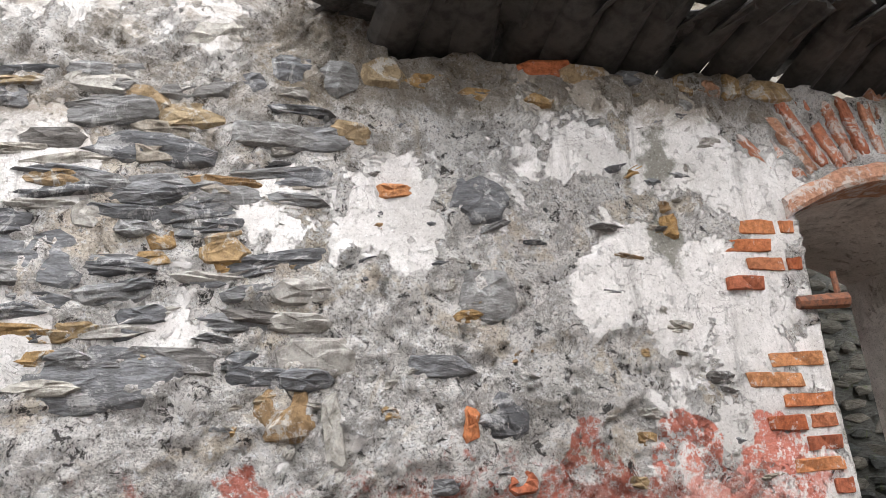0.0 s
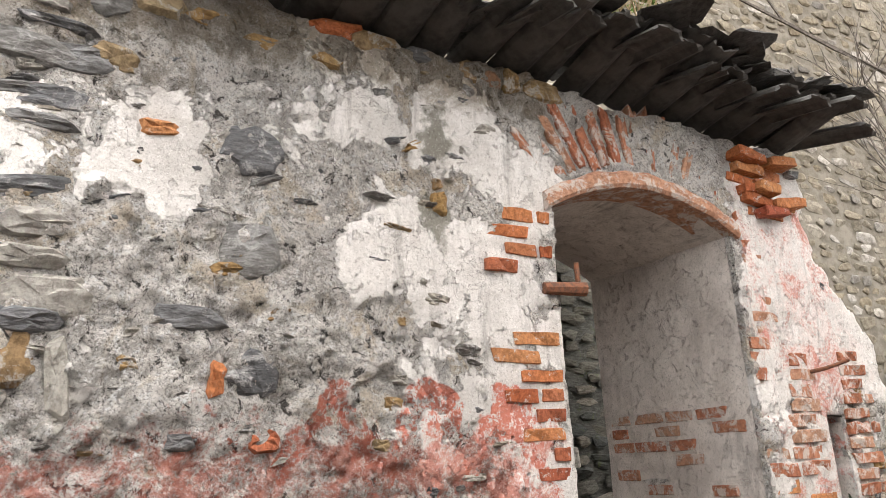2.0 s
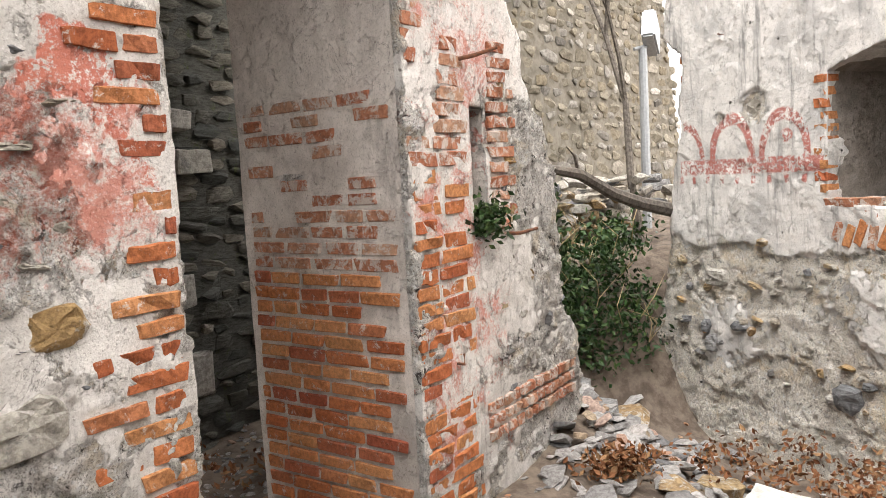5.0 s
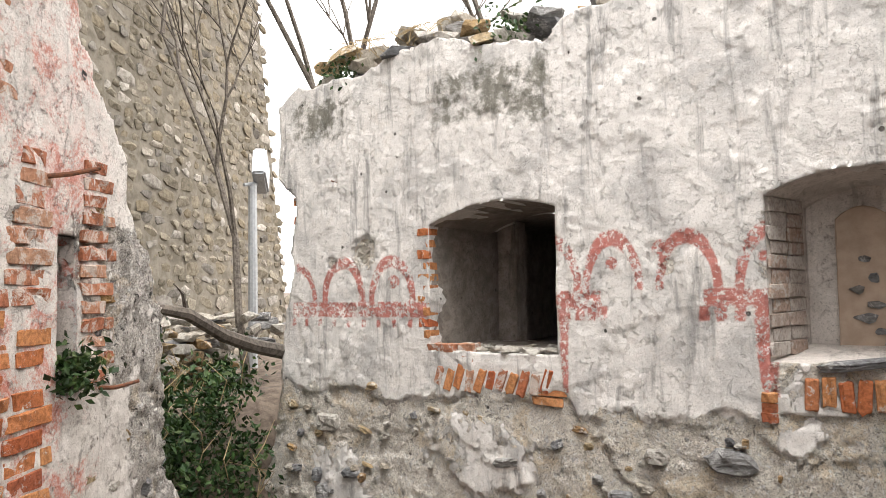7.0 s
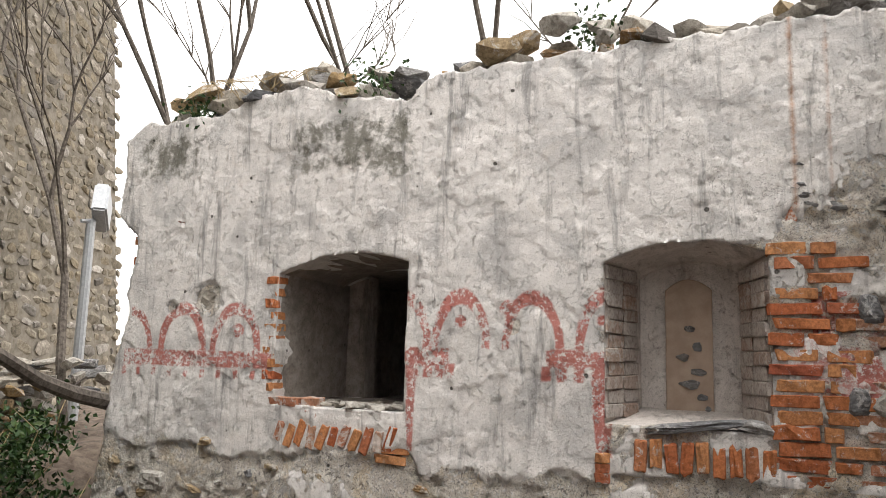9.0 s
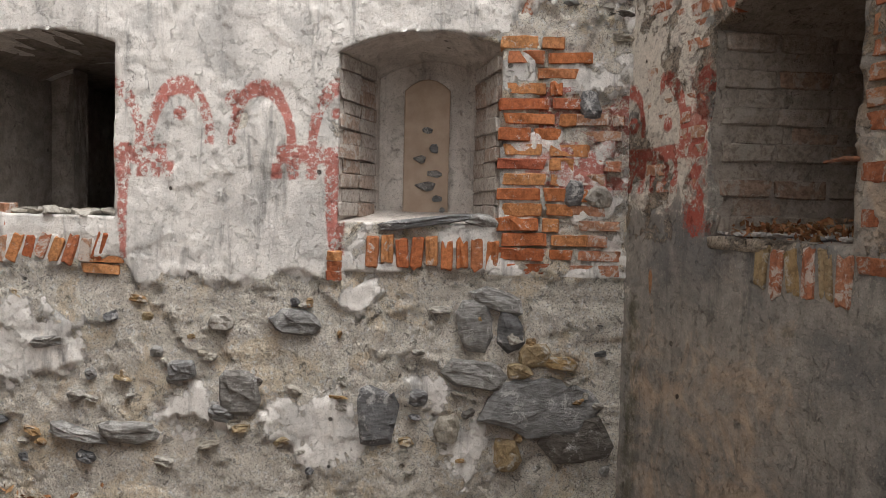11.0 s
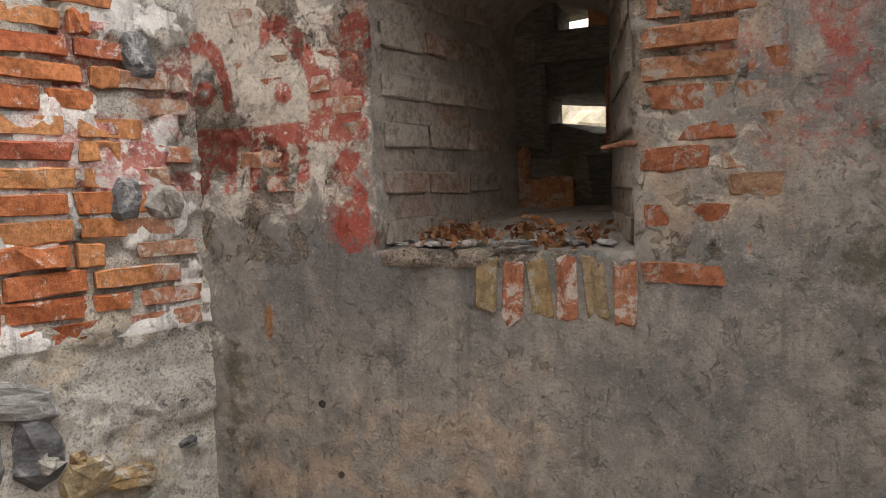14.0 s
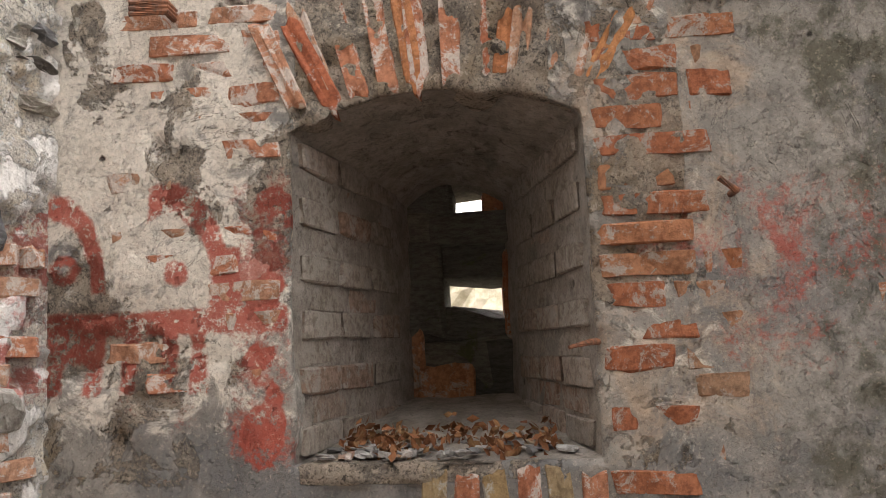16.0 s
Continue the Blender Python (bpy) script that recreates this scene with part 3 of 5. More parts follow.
def red_b(s, z):
    u, w = s + 0.012 * fbm(s, z, 7, 3), z + 0.01 * fbm(s, z, 6, 5)
    band = most(box_sdf(u, w, -4.62, -3.44, 1.48, 1.585), box_sdf(u, w, -2.54, -2.28, 1.535, 1.64), box_sdf(u, w, -1.72, -1.38, 1.55, 1.64))
    arcs = most(arc_sdf(u, w, -4.14, 1.585, 0.17, 0.27, 0.06), arc_sdf(u, w, -3.72, 1.585, 0.17, 0.27, 0.06), arc_sdf(u, w, -4.58, 1.585, 0.17, 0.25, 0.05, 0.0),
                arc_sdf(u, w, -2.21, 1.64, 0.15, 0.29, 0.065), arc_sdf(u, w, -1.80, 1.64, 0.15, 0.28, 0.06), arc_sdf(u, w, -2.58, 1.64, 0.17, 0.29, 0.06, 0.0), arc_sdf(u, w, -1.38, 1.64, 0.17, 0.30, 0.06, -9, 0.0))
    dots = most(dot_sdf(u, w, -2.21, 1.79, 0.035), dot_sdf(u, w, -3.70, 1.72, 0.045), dot_sdf(u, w, -1.43, 1.80, 0.03), dot_sdf(u, w, -1.93, 1.86, 0.05))
    bars = most(box_sdf(u, w, -2.54 + 0.05 * (1.6 - w), -2.475 + 0.02 * (w - 1.3), 1.06, 1.6), box_sdf(u, w, -1.49 + 0.18 * (1.55 - w) ** 2, -1.385, 1.10, 1.56))
    teeth = most(*[np.minimum(0.028 - np.abs(u - c), np.minimum(w - 1.47 - (c < -3) * -0.06, 1.55 - w)) for c in (-2.48, -2.40, -2.33, -2.27, -1.72, -1.64, -1.55)])
    scallop = np.minimum(0.02 - np.abs(np.mod(u, 0.13) - 0.065), np.minimum(np.minimum(w - 1.41, 1.47 - w), -3.5 - u))
    quoin = np.where((s > -0.45) & (z > 1.45) & (z < 1.95), -0.02 + 0.2 * fbm(s, z, 5, 8), -1)
    return most(band, arcs, dots, bars, teeth, scallop - 0.003, np.minimum(quoin, 0.03))


wall_b = relief_wall("wall_east", F_B, -5.1, 0.25, -0.6, 3.5, 0.0125, M_B, [niche_1, niche_2], top_b, end_b,
                     {"coat": coat_b, "red": red_b, "haze": lambda s, z: soft_box(s, z, -0.6, 0.2, 1.4, 1.95, 0.12) * 0.5,
                      "warm": lambda s, z: soft_box(s, z, -5.0, -2.2, -0.2, 0.9, 0.2) * 0.36,
                      "rust": lambda s, z: most(np.minimum(0.022 - np.abs(s + 0.49), z - 2.32), np.minimum(0.016 - np.abs(s + 0.33), z - 2.36)),
                      "moss_shade": lambda s, z: soft_box(s, z, -4.7, -2.5, 2.62, 3.1, 0.14) * (0.36 + 0.45 * fbm(s, z * 0.6, 4, 9, 4)) + soft_box(s, z, -2.6, 0.2, 2.7, 3.5, 0.4) * 0.5 * fbm(s * 2, z * 0.35, 3, 19, 4)},
                     coarse_push(0.022, 0.38, 3.0), 0.9, "white-rendered ruin wall with faded red painted arches")


# -- wall C: grey wall, shade partly in its colour, with the splayed opening --
opening_c = arch_hole(0.64, 1.38, 1.26, 2.09, 2.10, 0.085)


def red_c(s, z):
    u, w = s + 0.012 * fbm(s, z, 7, 13), z + 0.008 * fbm(s, z, 6, 15)
    band = box_sdf(u, w, 0.0, 0.63, 1.585, 1.65)
    block = box_sdf(u, w, 0.0, 0.15, 1.52, 1.65)
    teeth = most(*[box_sdf(u, w, c, c + 0.045, 1.44, 1.60) for c in (0.0, 0.10, 0.2, 0.3, 0.38)])
    arcs = most(arc_sdf(u, w, 0.0, 1.70, 0.14, 0.23, 0.05, 0.0), arc_sdf(u, w, 0.32, 1.65, 0.15, 0.28, 0.06, -0.05), box_sdf(u, w, 0.43, 0.51, 1.62, 1.80))
    ring = np.minimum(dot_sdf(u, w, 0.045, 1.76, 0.04), -dot_sdf(u, w, 0.045, 1.76, 0.014))
    strip = np.minimum(box_sdf(u, w, 0.50, 0.64, 1.28, 1.98), 0.05) - 0.02 + 0.1 * fbm(s, z, 9, 6)
    return most(band, block, teeth, arcs, dot_sdf(u, w, 0.345, 1.74, 0.032), ring, strip)


def haze_c(s, z):
    far = soft_box(s, z, 1.45, 3.4, 1.42, 2.0, 0.18) * 0.44
    return np.maximum(far, np.maximum(soft_box(s, z, 0.46, 0.66, 1.25, 2.0, 0.08) * 0.6, soft_box(s, z, 0.0, 0.5, 1.3, 1.7, 0.15) * 0.34))


# Limewash, strengthened towards the corner to paint in the light falling there.
def lime_light_c(s, z):
    return np.maximum(soft_box(s, z, -0.3, 0.72, 1.3, 3.6, 0.28) * 0.62, np.maximum(soft_box(s, z, -0.3, 0.16, -0.5, 3.6, 0.12) * 0.36, np.maximum(soft_box(s, z, 0.4, 1.5, 2.1, 2.9, 0.25) * 0.5, soft_box(s, z, 1.36, 1.72, 1.2, 2.5, 0.1) * 0.42)))


def warm_c(s, z):
    return np.maximum(soft_box(s, z, -0.05, 1.3, -0.5, 1.05, 0.35) * 0.52, soft_box(s, z, 1.3, 1.85, 1.2, 2.4, 0.12) * 0.5)


def coat_c(s, z):
    return most(np.where(z < 1.22, 0.12 + 0.0 * s, -1), np.where(s > 1.62, 0.08, -1) + 0.15 * fbm(s, z, 2.5, 5), np.where(s < 0.66, 0.035 + 0.2 * fbm(s, z, 3, 6), -0.2), np.where(s > 1.3, 0.02, -0.06) + 0.1 * fbm(s, z, 4, 16))


# Moss blobs, shade painted dark over the right side, a darker low corner strip.
wall_c = relief_wall("wall_south", F_C, -0.15, 4.4, -0.6, 3.7, 0.014, M_C, [opening_c], lambda s: 3.4 + 0 * s, lambda s, z: 9 + 0 * s,
                     {"coat": coat_c, "red": red_c, "haze": haze_c, "lime": lime_light_c, "warm": warm_c, "rust": lambda s, z: blobs(s, z, [(0.25, 1.02, 0.02, 0.1), (0.25, 1.0, 0.015, 0.08)]) * 0.5 - 0.02, "moss_shade": lambda s, z: np.maximum(blobs(s, z, [(2.0, 2.2, 0.45, 0.4), (1.1, 0.95, 0.2, 0.15), (1.9, 1.2, 0.25, 0.2)]) * 2.2, np.maximum(soft_box(s, z, 1.75, 4.4, -0.5, 3.5, 0.35) * 0.46, soft_box(s, z, 0.02, 0.2, -0.4, 1.0, 0.08) * 0.5))},
                     coarse_push(0.008, 0.8, 1.0), 1.15, "shade-darkened grey and brown rendered wall with red painted traces")


# -- walls that close the place behind the walk --
def plain_wall(name, x0, y0, x1, y1, height, label, mat=M_A):
    length = math.hypot(x1 - x0, y1 - y0)
    return relief_wall(name, wall_frame(x0, y0, (x1 - x0) / length, (y1 - y0) / length), 0, length, -0.6, height, 0.12, mat, [], lambda s: height - 0.1 + fbm(s, 0 * s, 1.5, 3) * 0.2, lambda s, z: 9 + 0 * s,
                       {"coat": lambda s, z: 0.2 * fbm(s, z, 1.5, 7)}, coarse_push(0.01, 1.2), 0.5, label)


M_BANK = plain_material("pale_earth_bank", (0.52, 0.46, 0.36), (0.30, 0.27, 0.18), 6, 0.95, 0.03)


def outer_bank():
    """A rough pale earth bank outside the south opening."""
    x = np.linspace(-1.5, 3.5, 50)
    z = np.linspace(-0.5, 2.45, 30)
    X, Z = np.meshgrid(x, z)
    Y = 3.2 + 0.35 * Z + 0.25 * fbm(X, Z, 2.0, 83, 4)
    top = np.stack([x, Y[-1] + 1.5, 0 * x + 2.3], -1)
    verts = np.concatenate([np.stack([X, Y, Z + 0.1 * fbm(X, Z, 1.5, 85)], -1).reshape(-1, 3), top])
    i = np.arange(31 * 50).reshape(31, 50)
    faces = np.stack([i[:-1, :-1], i[:-1, 1:], i[1:, 1:], i[1:, :-1]], -1).reshape(-1, 4)
    ob = new("bank_outside", mesh_of("bank_outside", verts.tolist(), faces.tolist(), M_BANK))
    ob.matrix_world = F_C
    return tagged(ob, "pale earth bank outside the south opening", "bank", kind="structure")


outer_bank()
plain_wall("wall_west", -0.1, -1.62, -3.1, 0.9, 2.6, "rough grey rubble wall closing the ruined room")


# -- reveals, niche linings --
def lining(name, parent, outline, depth, inset, mat, label, back=True, steps=10, drop=0.0, start=0.0):
    """The inside of a niche or doorway: a skin that follows the opening and narrows towards its back."""
    rows, cols = steps + 1, len(outline)
    cs = sum(p[0] for p in outline) / cols
    cz = sum(p[1] for p in outline) / cols
    verts, faces = [], []
    for r in range(rows):
        t = r / steps
        for s, z in outline:
            k = 1 - inset * t
            x, w = cs + (s - cs) * k, cz + (z - cz) * (1 - 0.35 * inset * t) - drop * t * (z > cz)
            wob = 0.008 * float(fbm(np.array([s * 3 + z * 5]), np.array([t * 4]), 2.0, 51)[0])
            verts.append((x + wob, start + depth * t, w + wob))
    for r in range(rows - 1):
        for c in range(cols):
            d = (c + 1) % cols
            faces.append((r * cols + c, r * cols + d, (r + 1) * cols + d, (r + 1) * cols + c))
    if back:
        faces.append([(rows - 1) * cols + c for c in range(cols)])
    me = mesh_of(name, verts, faces, mat)
    for k in FIELDS:
        a = me.attributes.new(k, "FLOAT", "POINT")
        a.data.foreach_set("value", [0.13 if k == "coat" else -1.0] * len(verts))
    return tagged(under(new(name, me), parent, Matrix()), label)


def arch_outline(s0, s1, z0, sp0, sp1, rise, n=14, side=8):
    pts = [(s0, z0 + (sp0 - z0) * k / side) for k in range(side)]
    pts += [(s0 + (s1 - s0) * k / n, sp0 + (sp1 - sp0) * k / n + rise * 4 * (k / n) * (1 - k / n)) for k in range(n + 1)]
    pts += [(s1, sp1 - (sp1 - z0) * k / side) for k in range(1, side + 1)]
    return pts + [(s1 - (s1 - s0) * k / 6, z0) for k in range(1, 6)]


lining("doorway_reveal", wall_a, arch_outline(-0.192, 0.912, -0.55, 2.772, 2.772, 0.168, side=20), 1.0, 0.0, M_REVEAL, "limewashed doorway reveal with bare brick low down", back=False, start=0.02)
lining("slot_lining", wall_a, arch_outline(1.425, 1.555, 1.276, 1.893, 1.893, 0.0), 0.25, 0.0, M_REVEAL, "narrow slot in brickwork", start=0.0)
lining("niche_lining", wall_b, arch_outline(-3.423, -2.537, 1.268, 2.072, 2.132, 0.09), 0.75, 0.10, M_DARK, "deep niche lining, coloured dark for shade", back=False, start=-0.01)
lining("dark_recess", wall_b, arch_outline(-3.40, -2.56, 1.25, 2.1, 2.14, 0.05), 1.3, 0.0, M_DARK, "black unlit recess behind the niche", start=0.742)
lining("niche_back", wall_b, arch_outline(-3.42, -3.17, 1.26, 2.10, 2.13, 0.03), 0.16, 0.0, M_DARK, "rough niche back, coloured dark for shade", start=0.70)
lining("niche_lining", wall_b, arch_outline(-1.423, -0.617, 1.268, 2.102, 2.142, 0.09), 0.55, 0.32, M_REVEAL, "splayed limewashed niche lining", start=-0.01)
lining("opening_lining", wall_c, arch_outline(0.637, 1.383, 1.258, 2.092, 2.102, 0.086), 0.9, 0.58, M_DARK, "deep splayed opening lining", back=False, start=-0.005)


# ---- ground ----
def ground_height(x, y):
    r = np.sqrt((x - 2) ** 2 + (y - 3) ** 2)
    mound = 0.30 * np.exp(-(((x - 3.0) / 0.7) ** 2 + ((y - 4.3) / 0.6) ** 2)) - 0.42 * smooth01(x, 2.2, 4.1) * smooth01(-y, -5.2, -4.4)
    inside = fbm(x, y, 1.1, 61, 4) * 0.09 + fbm(x, y, 7, 63, 3) * 0.025
    bank = 0.9 * smooth01(0.4 * x + 0.9 * y, 5.6, 6.8) * smooth01(x, 2.9, 3.8)
    return (mound + inside + bank) * np.exp(-np.maximum(r - 8, 0) / 6) - 0.03


gx = np.concatenate([-np.geomspace(3000, 6, 14), np.arange(-5.0, 10.0, 0.07), np.geomspace(11, 3000, 14)])
gy = np.concatenate([-np.geomspace(3000, 6, 14), np.arange(-5.0, 11.0, 0.07), np.geomspace(12, 3000, 14)])
GX, GY = np.meshgrid(gx, gy)
gi = np.arange(GX.size).reshape(GX.shape)
ground = new("ground", mesh_of("ground", np.stack([GX, GY, ground_height(GX, GY)], -1).reshape(-1, 3).tolist(),
                               np.stack([gi[:-1, :-1], gi[:-1, 1:], gi[1:, 1:], gi[1:, :-1]], -1).reshape(-1, 4).tolist(), M_GROUND, smooth=True))
tagged(ground, "dark trodden earth strewn with slate chips", "ground", kind="structure")


def on_ground(x, y):
    return float(ground_height(np.array([x]), np.array([y]))[0])


# ---- ceiling of the room behind the doorway, and an added shade slab ----
def slab(name, m, size, mat, label, category, kind="", seed=1, cuts=6):
    """A thick slab with an uneven edge."""
    bm = bmesh.new()
    bmesh.ops.create_grid(bm, x_segments=cuts * 3, y_segments=cuts, size=0.5)
    for v in bm.verts:
        edge = max(abs(v.co.x), abs(v.co.y)) > 0.49
        v.co = Vector((v.co.x * size[0], v.co.y * size[1], 0))
        k = noise.noise(v.co * 1.7 + Vector((seed, 0, 0)))
        v.co += Vector((0, 0.12 * k * edge, 0.05 * k))
    top = bmesh.ops.extrude_face_region(bm, geom=bm.faces[:])
    for g in top["geom"]:
        if isinstance(g, bmesh.types.BMVert):
            g.co.z += size[2]
    ob = part(name, bm, mat, None, label)
    ob.matrix_world = m
    return tagged(ob, label, category, kind=kind)


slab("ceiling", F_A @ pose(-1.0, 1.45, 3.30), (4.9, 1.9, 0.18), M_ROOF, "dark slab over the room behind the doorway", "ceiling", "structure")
# Unseen slab, added only to shade the west part of the south wall.
slab("shade_slab_south", pose(1.2, -1.0, 3.42, 0, 0, 19), (3.6, 1.6, 0.25), M_ROOF, "rough dark slab added unseen to shade the south wall", "roof", "structure", seed=4)


def coarse_stones(parent, s0, s1, z0, z1, y, row, mats, rng, skip=None, shapes=STONES, limit=300, long=(1.0, 2.6), depth=0.12, tail=None, tail_mat=None, name="stone"):
    """Courses of rubble stones set in a wall face: the first ones as parts, the rest joined."""
    made, rest = 0, []
    z = z0
    while z < z1:
        h = row * rng.uniform(0.75, 1.3)
        s = s0 + rng.uniform(0, 0.1)
        while s < s1:
            w = h * rng.uniform(*long)
            if not (skip and skip(s + w / 2, z + h / 2)):
                m = trs(s + w / 2, y + rng.uniform(-0.02, 0.025), z + h / 2 + rng.uniform(-0.03, 0.03), w * 1.05, depth * rng.uniform(0.8, 1.3), h * 1.02, rng.uniform(-6, 6), rng.uniform(-9, 9), rng.uniform(-7, 7))
                if made < limit and not (tail and tail(s, z)):
                    piece(name, shapes, rng.randrange(99), rng.choice(mats), parent, m)
                    made += 1
                else:
                    rest.append(m)
            s += w
        z += h * 0.96
    if rest:
        ob = heap("far_stones", shapes, rest, tail_mat or mats[0])
        tagged(under(ob, parent, Matrix()), "weathered rubble stones in mortar", kind="stuff")


def back_wall(name, m, s0, s1, z0, z1, lean, mat, label, side=0.0):
    bm = bmesh.new()
    bmesh.ops.create_cube(bm, size=1.0)
    for v in bm.verts:
        s = s0 if v.co.x < 0 else s1 - side * (v.co.z > 0)
        z = z0 if v.co.z < 0 else z1
        v.co = Vector((s, (0.03 if v.co.y < 0 else 0.9) + lean * (z - z0), z))
    ob = part(name, bm, mat, None)
    ob.matrix_world = m
    return tagged(ob, label, "wall", kind="structure")


def branch(out, p, d, length, radius, level, rng):
    """Adds a bare limb and its side twigs to a list of rods."""
    pts, rad = [p], [radius]
    for k in range(5):
        d = (d + Vector((rng.uniform(-0.22, 0.22), rng.uniform(-0.22, 0.22), rng.uniform(-0.12, 0.2)))).normalized()
        p = p + d * length / 5
        pts.append(p), rad.append(radius * (1 - 0.15 * (k + 1)))
        if level > 0 and k > 0:
            for _ in range(1 if level > 1 else 2):
                side = (d + Vector((rng.uniform(-0.9, 0.9), rng.uniform(-0.9, 0.9), rng.uniform(-0.2, 0.7)))).normalized()
                branch(out, p, side, length * rng.uniform(0.4, 0.7), radius * 0.5, level - 1, rng)
    out.append((pts, rad))


def rods(name, items, mat, parent, label="", sides=5):
    bm = bmesh.new()
    for pts, rad in items:
        one = tube(pts, rad, sides)
        me = bpy.data.meshes.new("rod")
        one.to_mesh(me)
        one.free()
        bm.from_mesh(me)
        bpy.data.meshes.remove(me)
    return part(name, bm, mat, parent, label)


def thing(name, x, y, z, label, category, group=""):
    ob = new(name)
    ob.location = (x, y, z)
    return tagged(ob, label, category, group)


def bare_tree(x, y, z, height, lean, seed, label):
    rng = random.Random(seed)
    tree = thing("bare_tree", x, y, z, label, "tree", "leafless trees")
    limbs = []
    branch(limbs, Vector((0, 0, 0)), Vector(lean).normalized(), height, 0.02 * height ** 0.6, 3, rng)
    rods("trunk", limbs[-1:], M_BARK, tree, sides=7)
    rods("crown", limbs[:-1], M_BARK, tree, "fine leafless twigs", sides=4)
    return tree


bare_tree(5.0, 5.75, 0.75, 3.6, (-0.1, 0.05, 1), 5, "young leafless tree growing beside the ruined wall")
bare_tree(6.6, 5.6, 0.9, 5.2, (-0.05, -0.05, 1), 8, "leafless tree behind the white ruined wall")
bare_tree(7.5, 4.2, 0.9, 5.6, (-0.1, 0.0, 1), 11, "leafless tree behind the white ruined wall")
bare_tree(6.2, 4.9, 0.9, 4.8, (-0.2, 0.1, 1), 23, "leafless tree behind the white ruined wall")
bare_tree(7.2, 2.0, 0.9, 5.6, (-0.1, 0.1, 1), 17, "leafless tree behind the white ruined wall")

log = thing("fallen_branch", 3.0, 4.45, 1.6, "thick grey dead branch wedged across the gap", "branch")
rods("limb", [([(0, 0, 0), (0.35, 0.05, -0.06), (0.7, 0.14, -0.21), (1.0, 0.2, -0.3), (1.4, 0.3, -0.38)], [0.025, 0.04, 0.045, 0.05, 0.055])], M_BARK, log, sides=8)
rods("twig", [([(0.35, 0.05, -0.06), (0.3, 0.02, 0.06), (0.22, 0.0, 0.12)], [0.015, 0.012, 0.006])], M_BARK, log)

lamp_post = thing("flood_lamp", 5.84, 6.6, 0.7, "grey steel post with a square floodlight on top", "lamp")
rods("post", [([(0, 0, 0), (0, 0, 1), (0, 0, 2.1)], [0.05, 0.05, 0.045])], M_STEEL, lamp_post, sides=10)
bm = bmesh.new()
bmesh.ops.create_cube(bm, size=1.0, matrix=trs(0.12, 0, 2.25, 0.42, 0.14, 0.32, 0, 25, 40))
bmesh.ops.bevel(bm, geom=bm.edges[:], offset=0.02, segments=2, affect="EDGES")
part("housing", bm, M_STEEL, lamp_post, "pale metal floodlight housing")
rods("bracket", [([(-0.12, 0, 2.08), (0.0, 0, 2.1), (0.12, 0, 2.12)], [0.02, 0.025, 0.02])], M_STEEL, lamp_post)


def leaf_cloud(name, centres, count, size, mat, seed, parent=None):
    """Many small folded leaves, thick round the given points."""
    rng = np.random.default_rng(seed)
    c = np.array(centres)[rng.integers(0, len(centres), count)]
    p = c[:, :3] + rng.normal(0, 1, (count, 3)) * c[:, 3:4] * np.array([1, 1, 0.9])
    a, b = rng.normal(0, 1, (count, 3)), rng.normal(0, 1, (count, 3))
    a /= np.linalg.norm(a, axis=1)[:, None]
    b -= (a * b).sum(1)[:, None] * a
    b /= np.linalg.norm(b, axis=1)[:, None]
    n = np.cross(a, b)
    k = (size * rng.uniform(0.6, 1.3, count))[:, None]
    rows = np.stack([p - a * k, p + b * k * 0.55 + n * k * 0.15, p + a * k, p - b * k * 0.55 + n * k * 0.15], 1).reshape(-1, 3)
    i = np.arange(count) * 4
    faces = np.concatenate([np.stack([i, i + 1, i + 2], 1), np.stack([i, i + 2, i + 3], 1)])
    ob = new(name, mesh_of(name, rows.tolist(), faces.tolist(), mat))
    if parent:
        ob.parent = parent
    return ob


rng = random.Random(3)
ivy_spots = [(rng.uniform(2.9, 4.3), rng.uniform(4.75, 5.4), rng.uniform(0.1, 1.05), 0.10) for _ in range(70)]
ivy_spots += [(2.85 + 0.2 * k / 12, 4.25 + 0.3 * k / 12, 0.35 + 1.1 * k / 12, 0.06) for k in range(13)]
ivy = leaf_cloud("ivy", ivy_spots, 9000, 0.028, M_IVY, 5)
tagged(ivy, "dense dark green ivy covering the bank in the gap", "ivy", kind="stuff")
stems = []
for k in range(60):
    x, y, z, _ = rng.choice(ivy_spots[:70])
    stems.append(([(x, y - 0.08, z), (x + rng.uniform(-0.15, 0.15), y - 0.12, z + 0.15), (x + rng.uniform(-0.3, 0.3), y - 0.05, z + 0.3)], [0.004, 0.004, 0.002]))
tagged(rods("dry_stems", stems, M_TWIG, None, sides=4), "thin dry bramble stems among ivy", "stems", kind="stuff")
slot_plant = leaf_cloud("slot_plant", [(*(F_A @ Vector((1.5, -0.04, 1.36))), 0.055)], 350, 0.022, M_IVY, 6)
tagged(slot_plant, "small dark plant growing in the wall slot", "plant", kind="stuff")

bush = thing("roof_shrub", *(F_A @ Vector((0.15, -0.25, 3.52))), "light green shrub with dry stems on the slate roof", "shrub")
items, tips = [], []
for k in range(60):
    a, r = rng.uniform(0, 6.28), rng.uniform(0.1, 0.42)
    e = Vector((r * math.cos(a) - 0.02, r * math.sin(a), rng.uniform(0.22, 0.5)))
    b = Vector((rng.uniform(-0.12, 0.12), rng.uniform(-0.05, 0.05), 0))
    items.append(([b, b + e * 0.5 + Vector((0, 0, 0.06)), b + e], [0.004, 0.003, 0.0015]))
    if k % 2:
        tips.append((*(b + e), 0.06))
rods("stem", items, M_TWIG, bush, sides=4)
leaf_cloud("leaves", tips, 1500, 0.02, M_LEAF, 9, bush)
